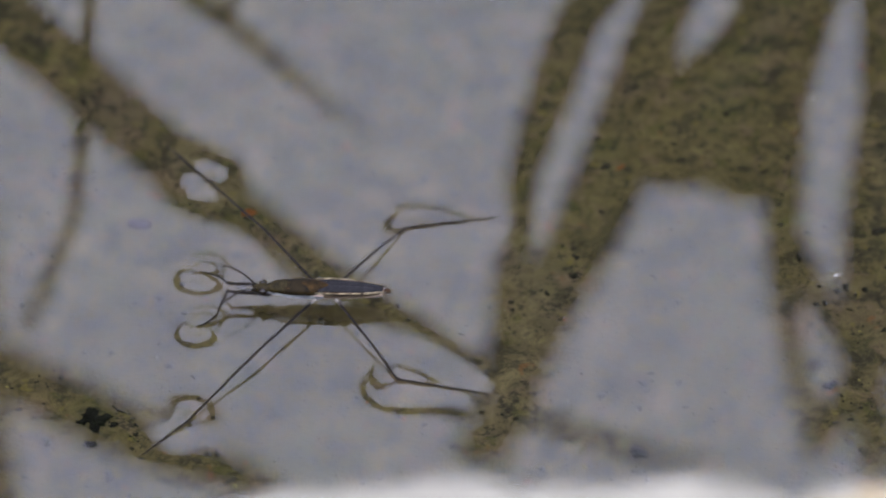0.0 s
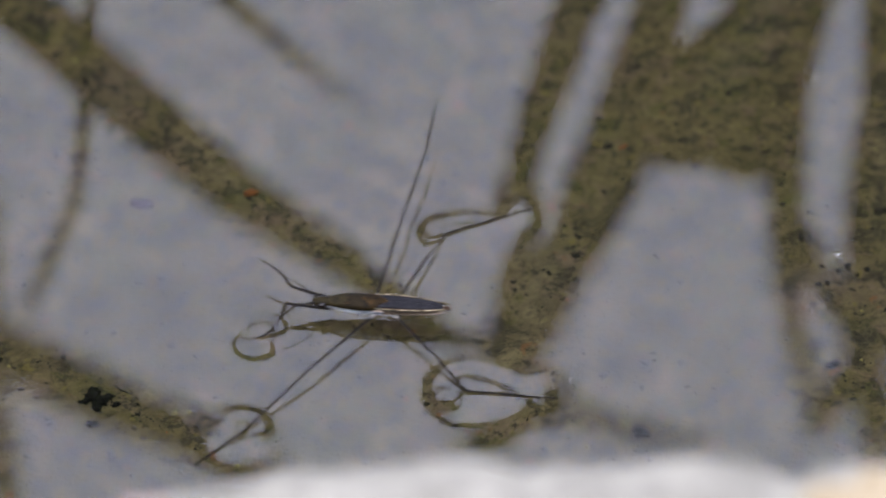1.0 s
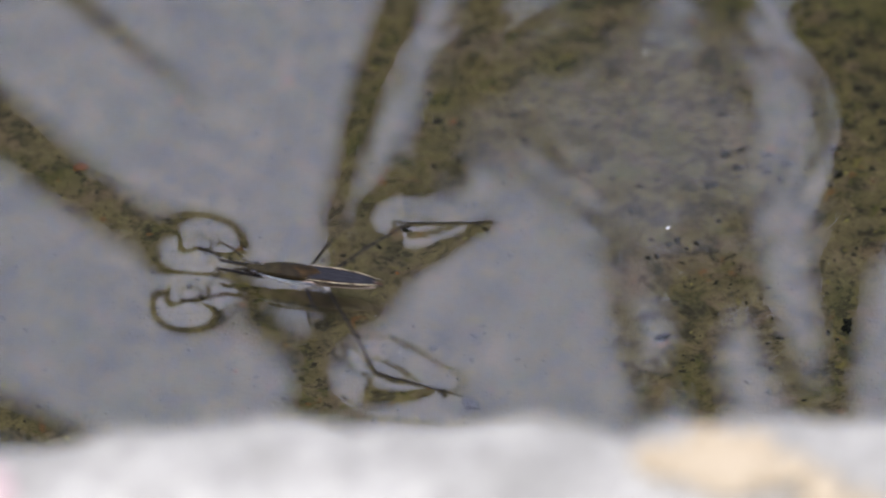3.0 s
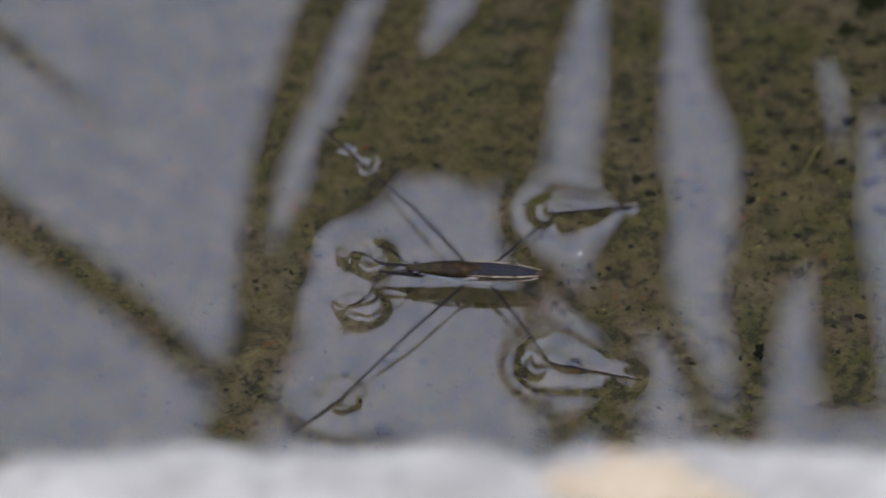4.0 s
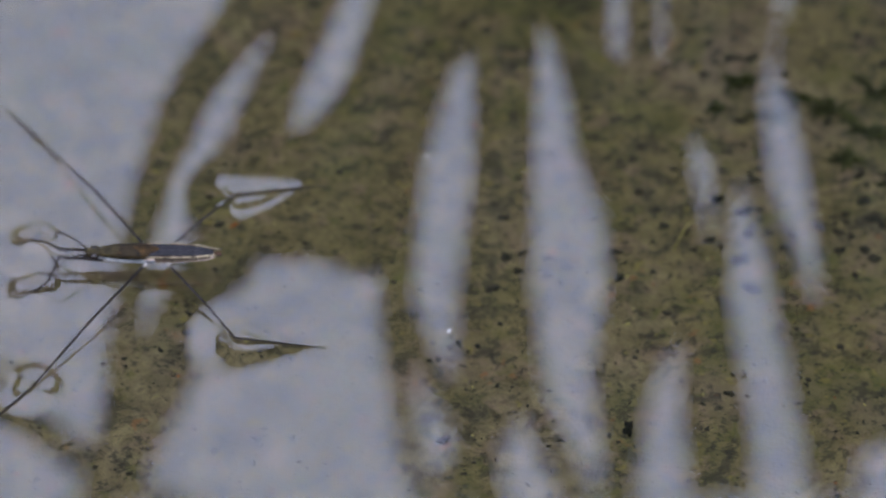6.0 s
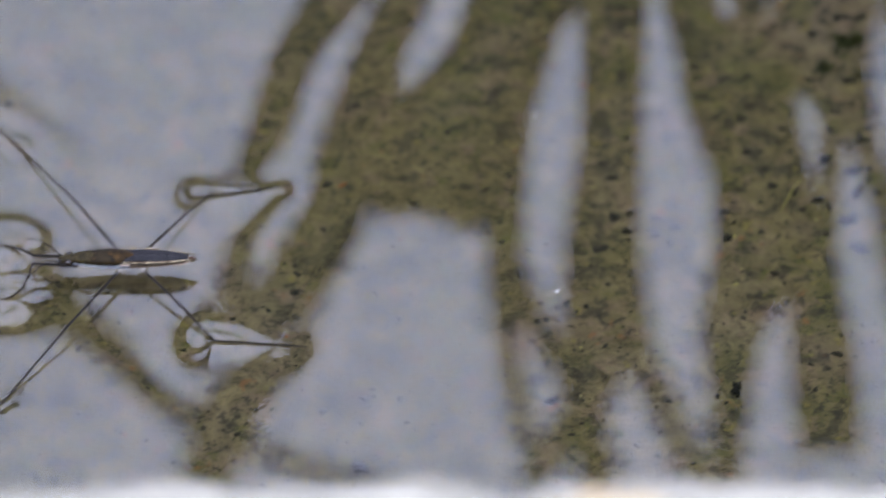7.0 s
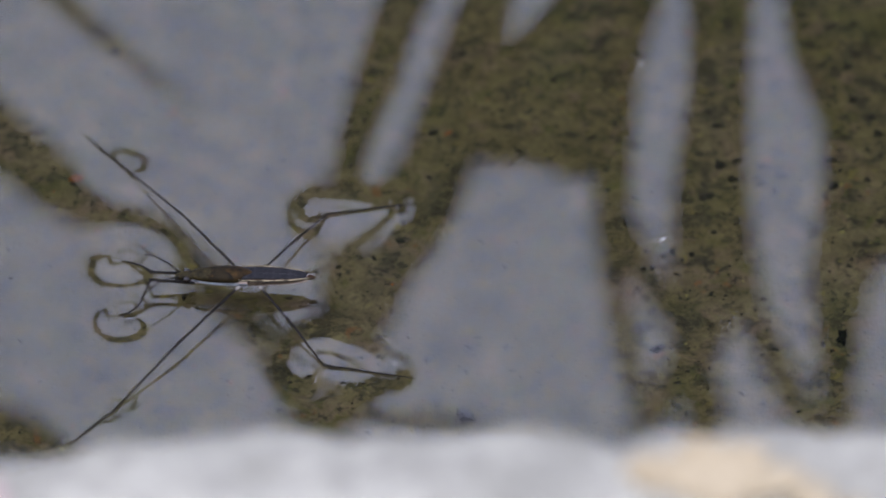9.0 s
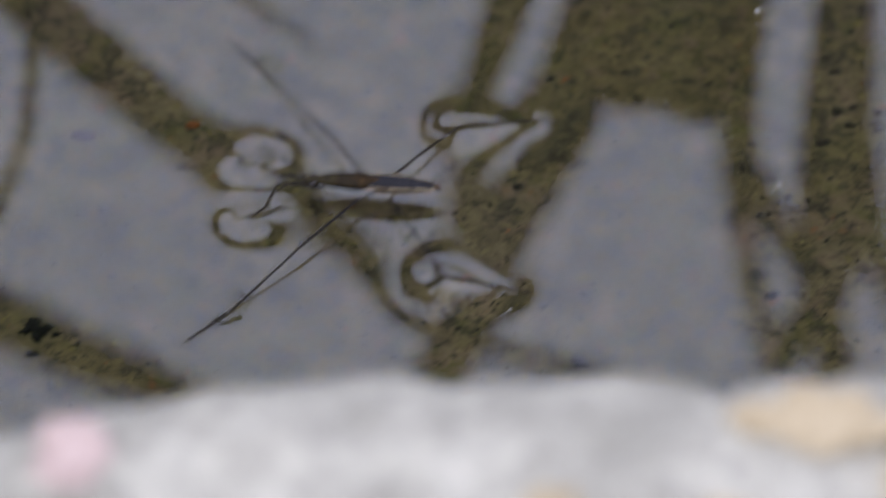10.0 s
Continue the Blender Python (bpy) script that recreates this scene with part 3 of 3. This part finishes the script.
def leg(name, root, side, points, radii, foot_at, label, strider):
    """A leg about its hip: points from the hip in millimetres; from foot_at on the tarsus lies on the water."""
    flip = [(x, y * side, z) for x, y, z in points]
    hip = (root[0], root[1] * side, root[2])
    local = [tuple(a - b for a, b in zip(p, hip)) for p in flip]
    thigh = part(name, tube(local[:foot_at - 0], radii[:foot_at], 8), LEG, strider, label, Matrix.Translation(Vector(hip) * MM))
    part("coxa", tube([(0, -0.35 * side, 0.05), (0, 0, 0), tuple(0.07 * v for v in local[1]), tuple(0.14 * v for v in local[1])], [0.17, 0.15, 0.12, 0.115], 10), COXA, thigh, "pale silvery hip joint")
    part("knee", lump(radii[1] * 1.25 * MM, (1, 1, 1), 0.05, 2), LEG, thigh, "", Matrix.Translation(Vector(local[1]) * MM))
    heel, tip = Vector(local[foot_at - 1]), Vector(local[-1])
    way = tip - heel
    turn = math.atan2(way.y, way.x)
    length = way.length
    tarsus = part("tarsus", tube([(0, 0, 0), (length * 0.6, 0, -0.02), (length, 0, -0.03)], [radii[foot_at - 1], radii[-1] * 1.2, radii[-1] * 0.6], 8),
                  LEG, thigh, "", Matrix.Translation(heel * MM) @ Matrix.Rotation(turn, 4, "Z"))
    return thigh, tarsus, length


def build_strider():
    strider = new("water_strider")
    tagged(strider, "brown water strider standing on the pond surface on long legs", "water strider")
    z = 1.75
    body = [(-4.9, 0.42, z, 0.40), (-4.0, 0.61, z, 0.52), (-2.6, 0.79, z, 0.66), (-1.2, 0.88, z, 0.70), (0.2, 0.90, z, 0.66),
            (2.0, 0.84, z, 0.56), (4.0, 0.68, z, 0.46), (5.1, 0.48, z, 0.34), (5.5, 0.25, z, 0.2)]
    part("belly", hull([(x, w * 0.96, c - 0.16, h * 0.82) for x, w, c, h in body], 22), BELLY, strider, "pale silvery belly and breast")
    part("pronotum", hull([(-4.75, 0.38, z + 0.14, 0.26), (-4.2, 0.62, z + 0.20, 0.40), (-2.8, 0.84, z + 0.22, 0.58), (-1.6, 0.92, z + 0.22, 0.64),
                           (-0.5, 0.80, z + 0.26, 0.54), (0.3, 0.42, z + 0.36, 0.30), (0.6, 0.1, z + 0.44, 0.1)], 20), BROWN, strider, "dark brown shield over the thorax")
    part("back", hull([(-0.8, 0.78, z + 0.30, 0.34), (0.6, 0.86, z + 0.28, 0.32), (2.2, 0.84, z + 0.24, 0.27), (4.0, 0.65, z + 0.18, 0.22), (5.0, 0.45, z + 0.14, 0.18), (5.4, 0.22, z + 0.1, 0.1)], 18), SLATE, strider, "dark slate back of the abdomen")
    part("pronotum_front", hull([(-4.78, 0.36, z + 0.17, 0.26), (-4.2, 0.60, z + 0.23, 0.42), (-3.5, 0.74, z + 0.25, 0.52), (-3.0, 0.70, z + 0.26, 0.52)], 18, 0.04, 0.46), OLIVE, strider, "mottled olive front of the shield")
    part("pronotum_ridge", tube([(-4.4, 0, z + 0.56), (-3.0, 0, z + 0.77), (-1.6, 0, z + 0.82), (-0.4, 0, z + 0.78)], [0.04, 0.05, 0.06, 0.04], 8, 0.5), AMBER, strider, "amber ridge on the shield")
    part("pronotum_lobe", hull([(-1.7, 0.30, z + 0.52, 0.36), (-1.1, 0.80, z + 0.28, 0.60), (-0.5, 0.82, z + 0.28, 0.55), (0.0, 0.62, z + 0.34, 0.44), (0.35, 0.38, z + 0.40, 0.32), (0.62, 0.1, z + 0.46, 0.16)], 18, 0.06, 0.44), AMBER, strider, "amber brown rear lobe")
    for s in (1, -1):
        part("forewing", hull([(-0.6, 0.34, z + 0.50, 0.14), (0.8, 0.40, z + 0.48, 0.16), (2.4, 0.40, z + 0.42, 0.14), (4.0, 0.30, z + 0.34, 0.12), (4.9, 0.20, z + 0.26, 0.08), (5.2, 0.1, z + 0.2, 0.04)], 12),
             SLATE, strider, "slate grey folded wing", pose(0, 0.34 * s * MM, 0, 0, 0, -0.9 * s))
        rim = [(-0.6, 0.80, z + 0.42), (0.8, 0.88, z + 0.46), (2.4, 0.82, z + 0.42), (4.0, 0.68, z + 0.36), (5.0, 0.48, z + 0.30), (5.5, 0.40, z + 0.26), (5.9, 0.30, z + 0.24)]
        part("abdomen_rim", tube([(x, y * s, c) for x, y, c in rim], [0.03, 0.05, 0.04, 0.05, 0.045, 0.045, 0.02], 8), RIM, strider, "pale yellowish rim ending in a spine")
        rust = [(0.2, 0.74, z + 0.42), (2.0, 0.72, z + 0.38), (4.0, 0.54, z + 0.30), (5.1, 0.36, z + 0.24)]
        part("rust_stripe", tube([(x, y * s, c) for x, y, c in rust], [0.06, 0.10, 0.10, 0.05], 8, 0.6), RUST, strider, "thin rusty stripe beside the wing")
        lo, hi = (-0.13, 0.03) if s > 0 else (0.47, 0.63)
        flank = [(x, w * 1.03, c, h * 1.05) for x, w, c, h in body[:8]]
        part("flank", hull([(x, w * 1.03, c, h) for x, w, c, h in flank[:5]], 8, lo, hi), SILVER, strider, "silvery white velvet patch along the breast")
        part("abdomen_side", hull([(x, w * 0.985, c, h) for x, w, c, h in flank[4:]], 6, *((-0.11, 0.06) if s > 0 else (0.44, 0.61))), FLANK, strider, "brown side of the abdomen")
        mid = 0.012 if s > 0 else 0.488
        part("flank_stripe", hull(flank[4:], 4, mid - (0.012 if s > 0 else 0.004), mid + (0.004 if s > 0 else 0.012)), TAN, strider, "narrow tan stripe along the abdomen")
        part("tail_spine", tube([(5.1, 0.34 * s, z + 0.1), (5.7, 0.4 * s, z + 0.16), (6.25, 0.36 * s, z + 0.2)], [0.1, 0.07, 0.02], 8), LEG, strider, "dark pointed tail spine")
        part("shoulder_mark", lump(0.24 * MM, (2.2, 0.7, 0.5), 0.2, 2, s), AMBER, strider, "golden brown shoulder mark", pose(-2.9 * MM, 0.42 * s * MM, (z + 0.60) * MM))
        part("eye", lump(0.30 * MM, (1.1, 0.9, 0.95), 0.03, 3), EYE_BLACK, strider, "round black eye", pose(-5.15 * MM, 0.50 * s * MM, (z + 0.12) * MM))
        feeler = [(-5.7, 0.22 * s, z + 0.15), (-6.9, 0.95 * s, z + 0.75), (-7.7, 1.5 * s, z + 0.75), (-8.3, 2.0 * s, z + 0.5), (-8.9, 2.3 * s, z + 0.1)]
        part("antenna", tube(feeler, [0.07, 0.075, 0.055, 0.06, 0.03], 8), LEG, strider, "thin dark jointed antenna")
    part("head", hull([(-6.1, 0.18, z, 0.16), (-5.8, 0.34, z + 0.02, 0.28), (-5.3, 0.48, z + 0.05, 0.38), (-4.7, 0.48, z + 0.08, 0.40), (-4.5, 0.3, z + 0.06, 0.3)], 16), OLIVE, strider, "small mottled olive brown head")
    part("beak", tube([(-5.9, 0, z - 0.1), (-6.3, 0, z - 0.35), (-5.6, 0, z - 0.62)], [0.10, 0.09, 0.04], 8), LEG, strider)
    part("tail_tip", lump(0.24 * MM, (1.5, 0.9, 0.7), 0.1, 2), RUST, strider, "", pose(5.75 * MM, 0, z * MM))
    mids, hinds, fores, feet = {}, {}, {}, []
    for s in (1, -1):
        t, f, n = leg("middle_leg", MID_ROOT, s, [MID_ROOT, (-5.6, 7.2, 1.35), (-11.0, 13.7, 0.10), (-14.8, 17.6, 0.05)], [0.13, 0.11, 0.09, 0.085], 3, "long dark brown rowing leg", strider)
        mids[s] = t
        feet.append((f, 0.6 * MM, 0.30, 1.0 * MM, 0.3))
        t, f, n = leg("hind_leg", HIND_ROOT, s, [HIND_ROOT, (4.3, 4.9, 0.95), (7.0, 8.6, 0.10), (15.0, 10.0, 0.05)], [0.125, 0.105, 0.09, 0.065], 3, "long dark brown hind leg", strider)
        hinds[s] = t
        feet.append((f, 5.8 * MM, 0.31, 1.55 * MM, 0.72))
        t, f, n = leg("fore_leg", FORE_ROOT, s, [FORE_ROOT, (-8.3, 0.45, 1.75), (-9.2, 2.2, 0.5), (-10.2, 2.9, 0.08), (-11.0, 3.1, 0.05)], [0.15, 0.13, 0.10, 0.08, 0.05], 4, "short dark brown grasping leg", strider)
        fores[s] = t
        feet.append((f, 0.5 * MM, 0.41, 1.32 * MM, 0.0))
    return strider, mids, hinds, fores, feet


STRIDER, MIDS, HINDS, FORES, FEET = build_strider()


# ---- the water ----
def running_ripple(reach, wave):
    """A small train of waves that a stroke of the legs sends over the water."""
    ob = new("ripple")
    ob.empty_display_size = 0.002
    return ob, reach * MM, wave * MM


RIPPLES = [running_ripple(14, 3.4), running_ripple(7, 3.4), running_ripple(15, 3.6), running_ripple(21, 3.6), running_ripple(8, 3.4), running_ripple(14, 3.4)]


def build_water():
    bm = bmesh.new()
    bmesh.ops.create_grid(bm, x_segments=8, y_segments=4, size=1)
    for v in bm.verts:
        v.co = Vector((v.co.x * 0.75, v.co.y * 0.14 + 0.045, 0))
    ob = new("water", mesh_of("water", bm, water_material(FEET, RIPPLES)))
    return tagged(ob, "still clear pond water mirroring a grey sky", "water", kind="structure")


build_water()


def floating_flake(x, y, turn, size, seed):
    ob = new("floating_flake", mesh_of("floating_flake", lump(size * MM, (1.5, 0.6, 0.35), 0.35, 2, seed), FLAKE))
    ob.matrix_basis = pose(x * MM, y * MM, 0.02 * MM, 8, 0, turn)
    tagged(ob, "tiny white husk floating on the water", "floating husk", "floating husks")


floating_flake(20.74, -1.24, 50, 0.165, 1)
floating_flake(19.10, 19.30, 80, 0.16, 2)
floating_flake(-26.08, 11.66, 10, 0.10, 3)
floating_flake(-2.90, -15.35, 30, 0.10, 4)
floating_flake(-38.9, -10.6, 25, 0.09, 6)
floating_flake(32.49, 25.54, 60, 0.09, 5)


# ---- motion: seconds, millimetres, degrees ----
GLIDE = [
    (0, -24.51, -4.28, -1.5), (0.2, -23.35, -3.05, -2.3), (0.3, -19.98, -3.41, -2.7), (0.4, -16.27, -3.64, -3.1), (0.5, -19.21, -3.12, -3.5),
    (0.6, -21.51, -2.92, -3.6), (0.8, -22.09, -6.09, -3.8), (0.9, -21.61, -7.54, -3.9), (1, -19.37, -8.34, -4.0), (1.2, -13.67, -8.41, -3.2),
    (1.4, -4.81, -7.57, -2.4), (1.5, -0.60, -6.22, -2.0), (1.6, -4.23, -4.41, -2.0), (1.7, -6.77, -3.38, -2.0), (1.9, -8.83, -0.98, -2.0),
    (2, -6.83, -1.11, -2.0), (2.1, -4.84, -1.04, 1.5), (2.2, -7.13, -1.89, 5.0), (2.3, -11.35, -2.79, 2.7), (2.5, -14.30, -5.90, -2.0),
    (2.6, -14.45, -5.83, -2.8), (2.7, -15.10, -5.32, -3.5), (2.8, -11.44, -8.34, -4.2), (2.9, -8.51, -9.37, -5.0), (3, -10.45, -8.15, -9.0),
    (3.1, -14.33, -7.25, -6.0), (3.2, -15.83, -6.67, -3.0), (4.3, 17.48, -2.86, -4.0), (4.4, 14.46, -1.24, -6.0), (4.5, 10.45, 2.09, -8.0),
    (4.6, 7.96, 3.60, -6.5), (4.7, 7.57, 4.78, -5.0), (4.8, 8.47, 6.27, -5.2), (4.9, 9.64, 6.88, -5.3), (5, 12.42, 7.74, -5.5),
    (5.1, 6.03, 7.02, -3.3), (5.2, -0.70, 8.47, -1.0), (6.3, -5.52, 4.84, -0.2), (6.4, -5.16, 4.38, -0.1), (6.5, -3.21, 3.99, 0.0),
    (6.6, -1.30, 3.60, 0.1), (6.7, -8.06, 3.27, 0.2), (6.8, -12.20, 2.22, 0.3), (6.9, -15.60, 1.50, 0.4), (7, -17.19, 1.04, 0.5),
    (7.1, -16.68, 0.78, 0.6), (7.2, -15.52, -0.65, 0.7), (7.3, -13.87, -0.85, 0.8), (7.4, -10.47, -1.43, 0.9), (7.5, -6.98, -1.30, 1.0), (7.6, -4.90, -2.90, 0.2),
    (7.8, -11.83, -4.67, -1.7), (8, -13.83, -7.25, -3.5), (8.3, -10.66, -6.86, -2.3), (8.5, -4.02, -6.28, -1.5), (8.7, -11.46, -6.28, -1.1),
    (8.8, -14.29, -6.61, -0.9), (9, -15.97, -6.93, -0.5), (9.1, -16.56, -7.25, -0.7), (9.2, -14.73, -6.74, -0.9), (9.3, -13.10, -6.61, -1.1),
    (9.4, -10.33, -5.51, -1.3), (9.5, -9.84, -4.80, -1.5), (9.6, -13.06, -5.51, -2.0), (9.7, -14.31, -4.67, -2.5), (9.8, -15.74, -2.60, -3.0),
    (9.9, -15.63, -3.25, -3.5), (10, -15.04, -2.47, -4.0), ]

# Strokes of the middle legs: seconds, degrees swept back, degrees lifted.
LEFT_STROKE = [(0, 0, 0), (0.25, 0, 0), (0.35, 60, 2), (0.46, 80, 12), (0.54, 8, 8), (0.6, 10, 8), (0.7, 45, 8), (0.8, 58, 10), (1.0, 50, 9),
               (1.2, 47, 9), (1.4, 18, 6), (1.46, 12, 3), (1.54, 98, 10), (1.62, 35, 12), (1.7, 0, 0), (2.1, 0, 0), (2.17, 70, 3), (2.25, 80, 10), (2.35, 40, 10), (2.4, 0, 0)]
RIGHT_STROKE = [(0, 0, 0), (0.25, 0, 0), (0.35, 60, 2), (0.46, 80, 12), (0.54, 8, 8), (0.6, 0, 0), (1.4, 0, 0), (1.46, 8, 2), (1.54, 98, 10),
                (1.62, 35, 12), (1.7, 0, 0), (2.1, 0, 0), (2.17, 70, 3), (2.25, 80, 10), (2.35, 40, 10), (2.4, 0, 0)]
LATER_STROKE = [(2.7, 0, 0), (2.8, 9, 0), (2.9, 19, 2), (2.96, 26, 4), (3.04, 98, 12), (3.12, 30, 10), (3.2, 0, 0), (3.5, 0, 0), (3.6, 60, 3), (3.7, 70, 12), (3.85, 0, 0), (4.2, 0, 0), (4.28, 70, 4),
                (4.36, 70, 12), (4.45, 0, 3), (4.5, 0, 0), (4.92, 0, 0), (4.96, 8, 2), (5.04, 98, 10), (5.1, 85, 12), (5.2, 15, 10), (5.3, 0, 0), (5.7, 0, 0), (5.8, 70, 4), (5.9, 60, 12),
                (6.0, 0, 0), (6.42, 0, 0), (6.5, 13, 0), (6.6, 60, 3), (6.68, 85, 10), (6.75, 40, 12), (6.8, 0, 0), (7.44, 0, 0), (7.52, 6, 2), (7.58, 60, 3), (7.64, 85, 10), (7.72, 40, 12), (7.8, 2, 2), (7.9, 0, 0), (8.2, 0, 0), (8.44, 0, 0), (8.52, 28, 2), (8.62, 72, 4), (8.7, 70, 12), (8.78, 10, 6), (8.82, 0, 0),
                (9.4, 0, 0), (9.46, 12, 3), (9.54, 98, 10), (9.62, 20, 9), (9.66, 0, 0), (10.0, 0, 0)]
HIND_TURN = [(0.0, 0, 0), (0.6, 0, 0), (0.95, -15, 0), (1.05, -15, 0), (1.35, 0, 0), (5.9, 0, 0), (6.2, 7, 0), (6.54, 7, 0), (6.7, 0, 0), (10.0, 0, 0)]
HIND_PUSH = [(0.0, 0, 0), (0.3, 0, 0), (0.5, 5, 0), (0.9, 8, 0), (1.2, 8, 0), (1.45, 0, 0), (1.7, 5, 0), (2.1, 5, 0), (2.6, 4, 0), (2.9, 0, 0), (5.9, 0, 0), (6.2, 9, 0), (6.54, 9, 0), (6.7, 0, 0), (7.0, 5, 0), (8.5, 5, 0), (8.8, 0, 0), (10.0, 0, 0)]
FORE_LIFT = [(0.0, 0, 0), (0.6, 0, 0), (0.68, 4, 20), (1.22, 4, 20), (1.36, 0, 0), (10.0, 0, 0)]
REST = {1.7: 1, 2.1: 6, 6.0: 4, 6.42: 4, 6.5: 4, 6.8: 5, 7.44: 5, 7.9: -3, 8.2: -3, 8.44: 3}


def leg_rows(root, side, rows, azimuth):
    """Poses of a leg in its strider's space; azimuth: the way it points at rest, degrees from +x to its own side."""
    out = []
    for t, back, up in rows:
        a = radians(azimuth)
        level = Vector((-math.sin(a) * side * side, math.cos(a) * side, 0)) if side > 0 else Vector((-math.sin(-a), math.cos(-a), 0))
        lift = Matrix.Rotation(-radians(up), 4, level)
        turn = Matrix.Rotation(-radians(back) * side, 4, "Z")
        out.append((t, Matrix.Translation(Vector((root[0], root[1] * side, root[2])) * MM) @ turn @ lift))
    return out


# Ripples rise after a stroke, run outwards and die away: seconds and millimetres.
RUNS = [
    [(0, -8, 8, -4), (0.36, -2, 12, -4), (0.44, 6, 14, 0), (0.56, 18, 18, 0), (0.68, 24, 24, -4), (10, 24, 24, -4)],
    [(0, -6, 6, -4), (1.38, -6, 8, -4), (1.46, -3, 11, 0), (1.56, 2, 15, 0), (1.68, 8, 20, -4), (7.48, -10, 18, -4), (7.54, -8, 20, 0), (7.64, -5, 22, 0), (7.74, 0, 25, -4), (10, 0, 25, -4)],
    [(0, -6, 4, -4), (2.84, 2, 6, -4), (2.92, 9, 8, 0), (3.04, 22, 12, 0), (3.2, 34, 14, -4), (10, 34, 14, -4)],
    [(0, 8, 4, -4), (4.98, 14, 4, -4), (5.06, 20, 4, 0), (5.2, 34, 6, 0), (5.4, 50, 8, -4), (6.55, 16, 4, -4), (6.65, 26, 6, 0), (6.73, 40, 4, 0), (6.8, 54, 5, 0), (6.88, 62, 6, -4), (10, 56, 9, -4)],
    [(0, -4, -12, -4), (8.58, 14, 2, -4), (8.64, 22, 3, 0), (8.71, 30, 4, 0), (8.77, 36, 4, -4), (9.36, 0, -14, -4), (9.44, 1, -16, 0), (9.54, 3, -20, 0), (9.7, 6, -26, -4), (10, 6, -26, -4)],
    [(0, 0, 14, -4), (2.12, 4, 15, -4), (2.18, 10, 16, 0), (2.24, 14, 17, 0), (2.34, 24, 20, -4), (4.26, 14, 6, -4), (4.34, 22, 8, 0), (4.42, 34, 8, 0), (4.48, 44, 8, -4), (10, 44, 8, -4)],
]


def motions():
    for (ob, _, _), rows in zip(RIPPLES, RUNS):
        walk(ob, [(t, pose(x * MM, y * MM, z * MM)) for t, x, y, z in rows])
    walk(STRIDER, [(t, pose(x * MM, y * MM, 0, 0, 0, a)) for t, x, y, a in GLIDE])
    left = [(t, -13, 1.6) if t in (4.45, 4.5) else (t, a + REST.get(t, 0), up) for t, a, up in LEFT_STROKE + LATER_STROKE]
    walk(MIDS[1], leg_rows(MID_ROOT, 1, left, 130))
    right = [(t, -23, 1.6) if t in (4.45, 4.5) else (t, a + 0.6 * REST.get(t, 0), up) for t, a, up in RIGHT_STROKE + LATER_STROKE]
    walk(MIDS[-1], leg_rows(MID_ROOT, -1, right, 130))
    walk(FORES[1], leg_rows(FORE_ROOT, 1, FORE_LIFT, 158))
    walk(HINDS[1], leg_rows(HIND_ROOT, 1, HIND_TURN, 40))
    walk(HINDS[-1], leg_rows(HIND_ROOT, -1, HIND_PUSH, 40))


motions()
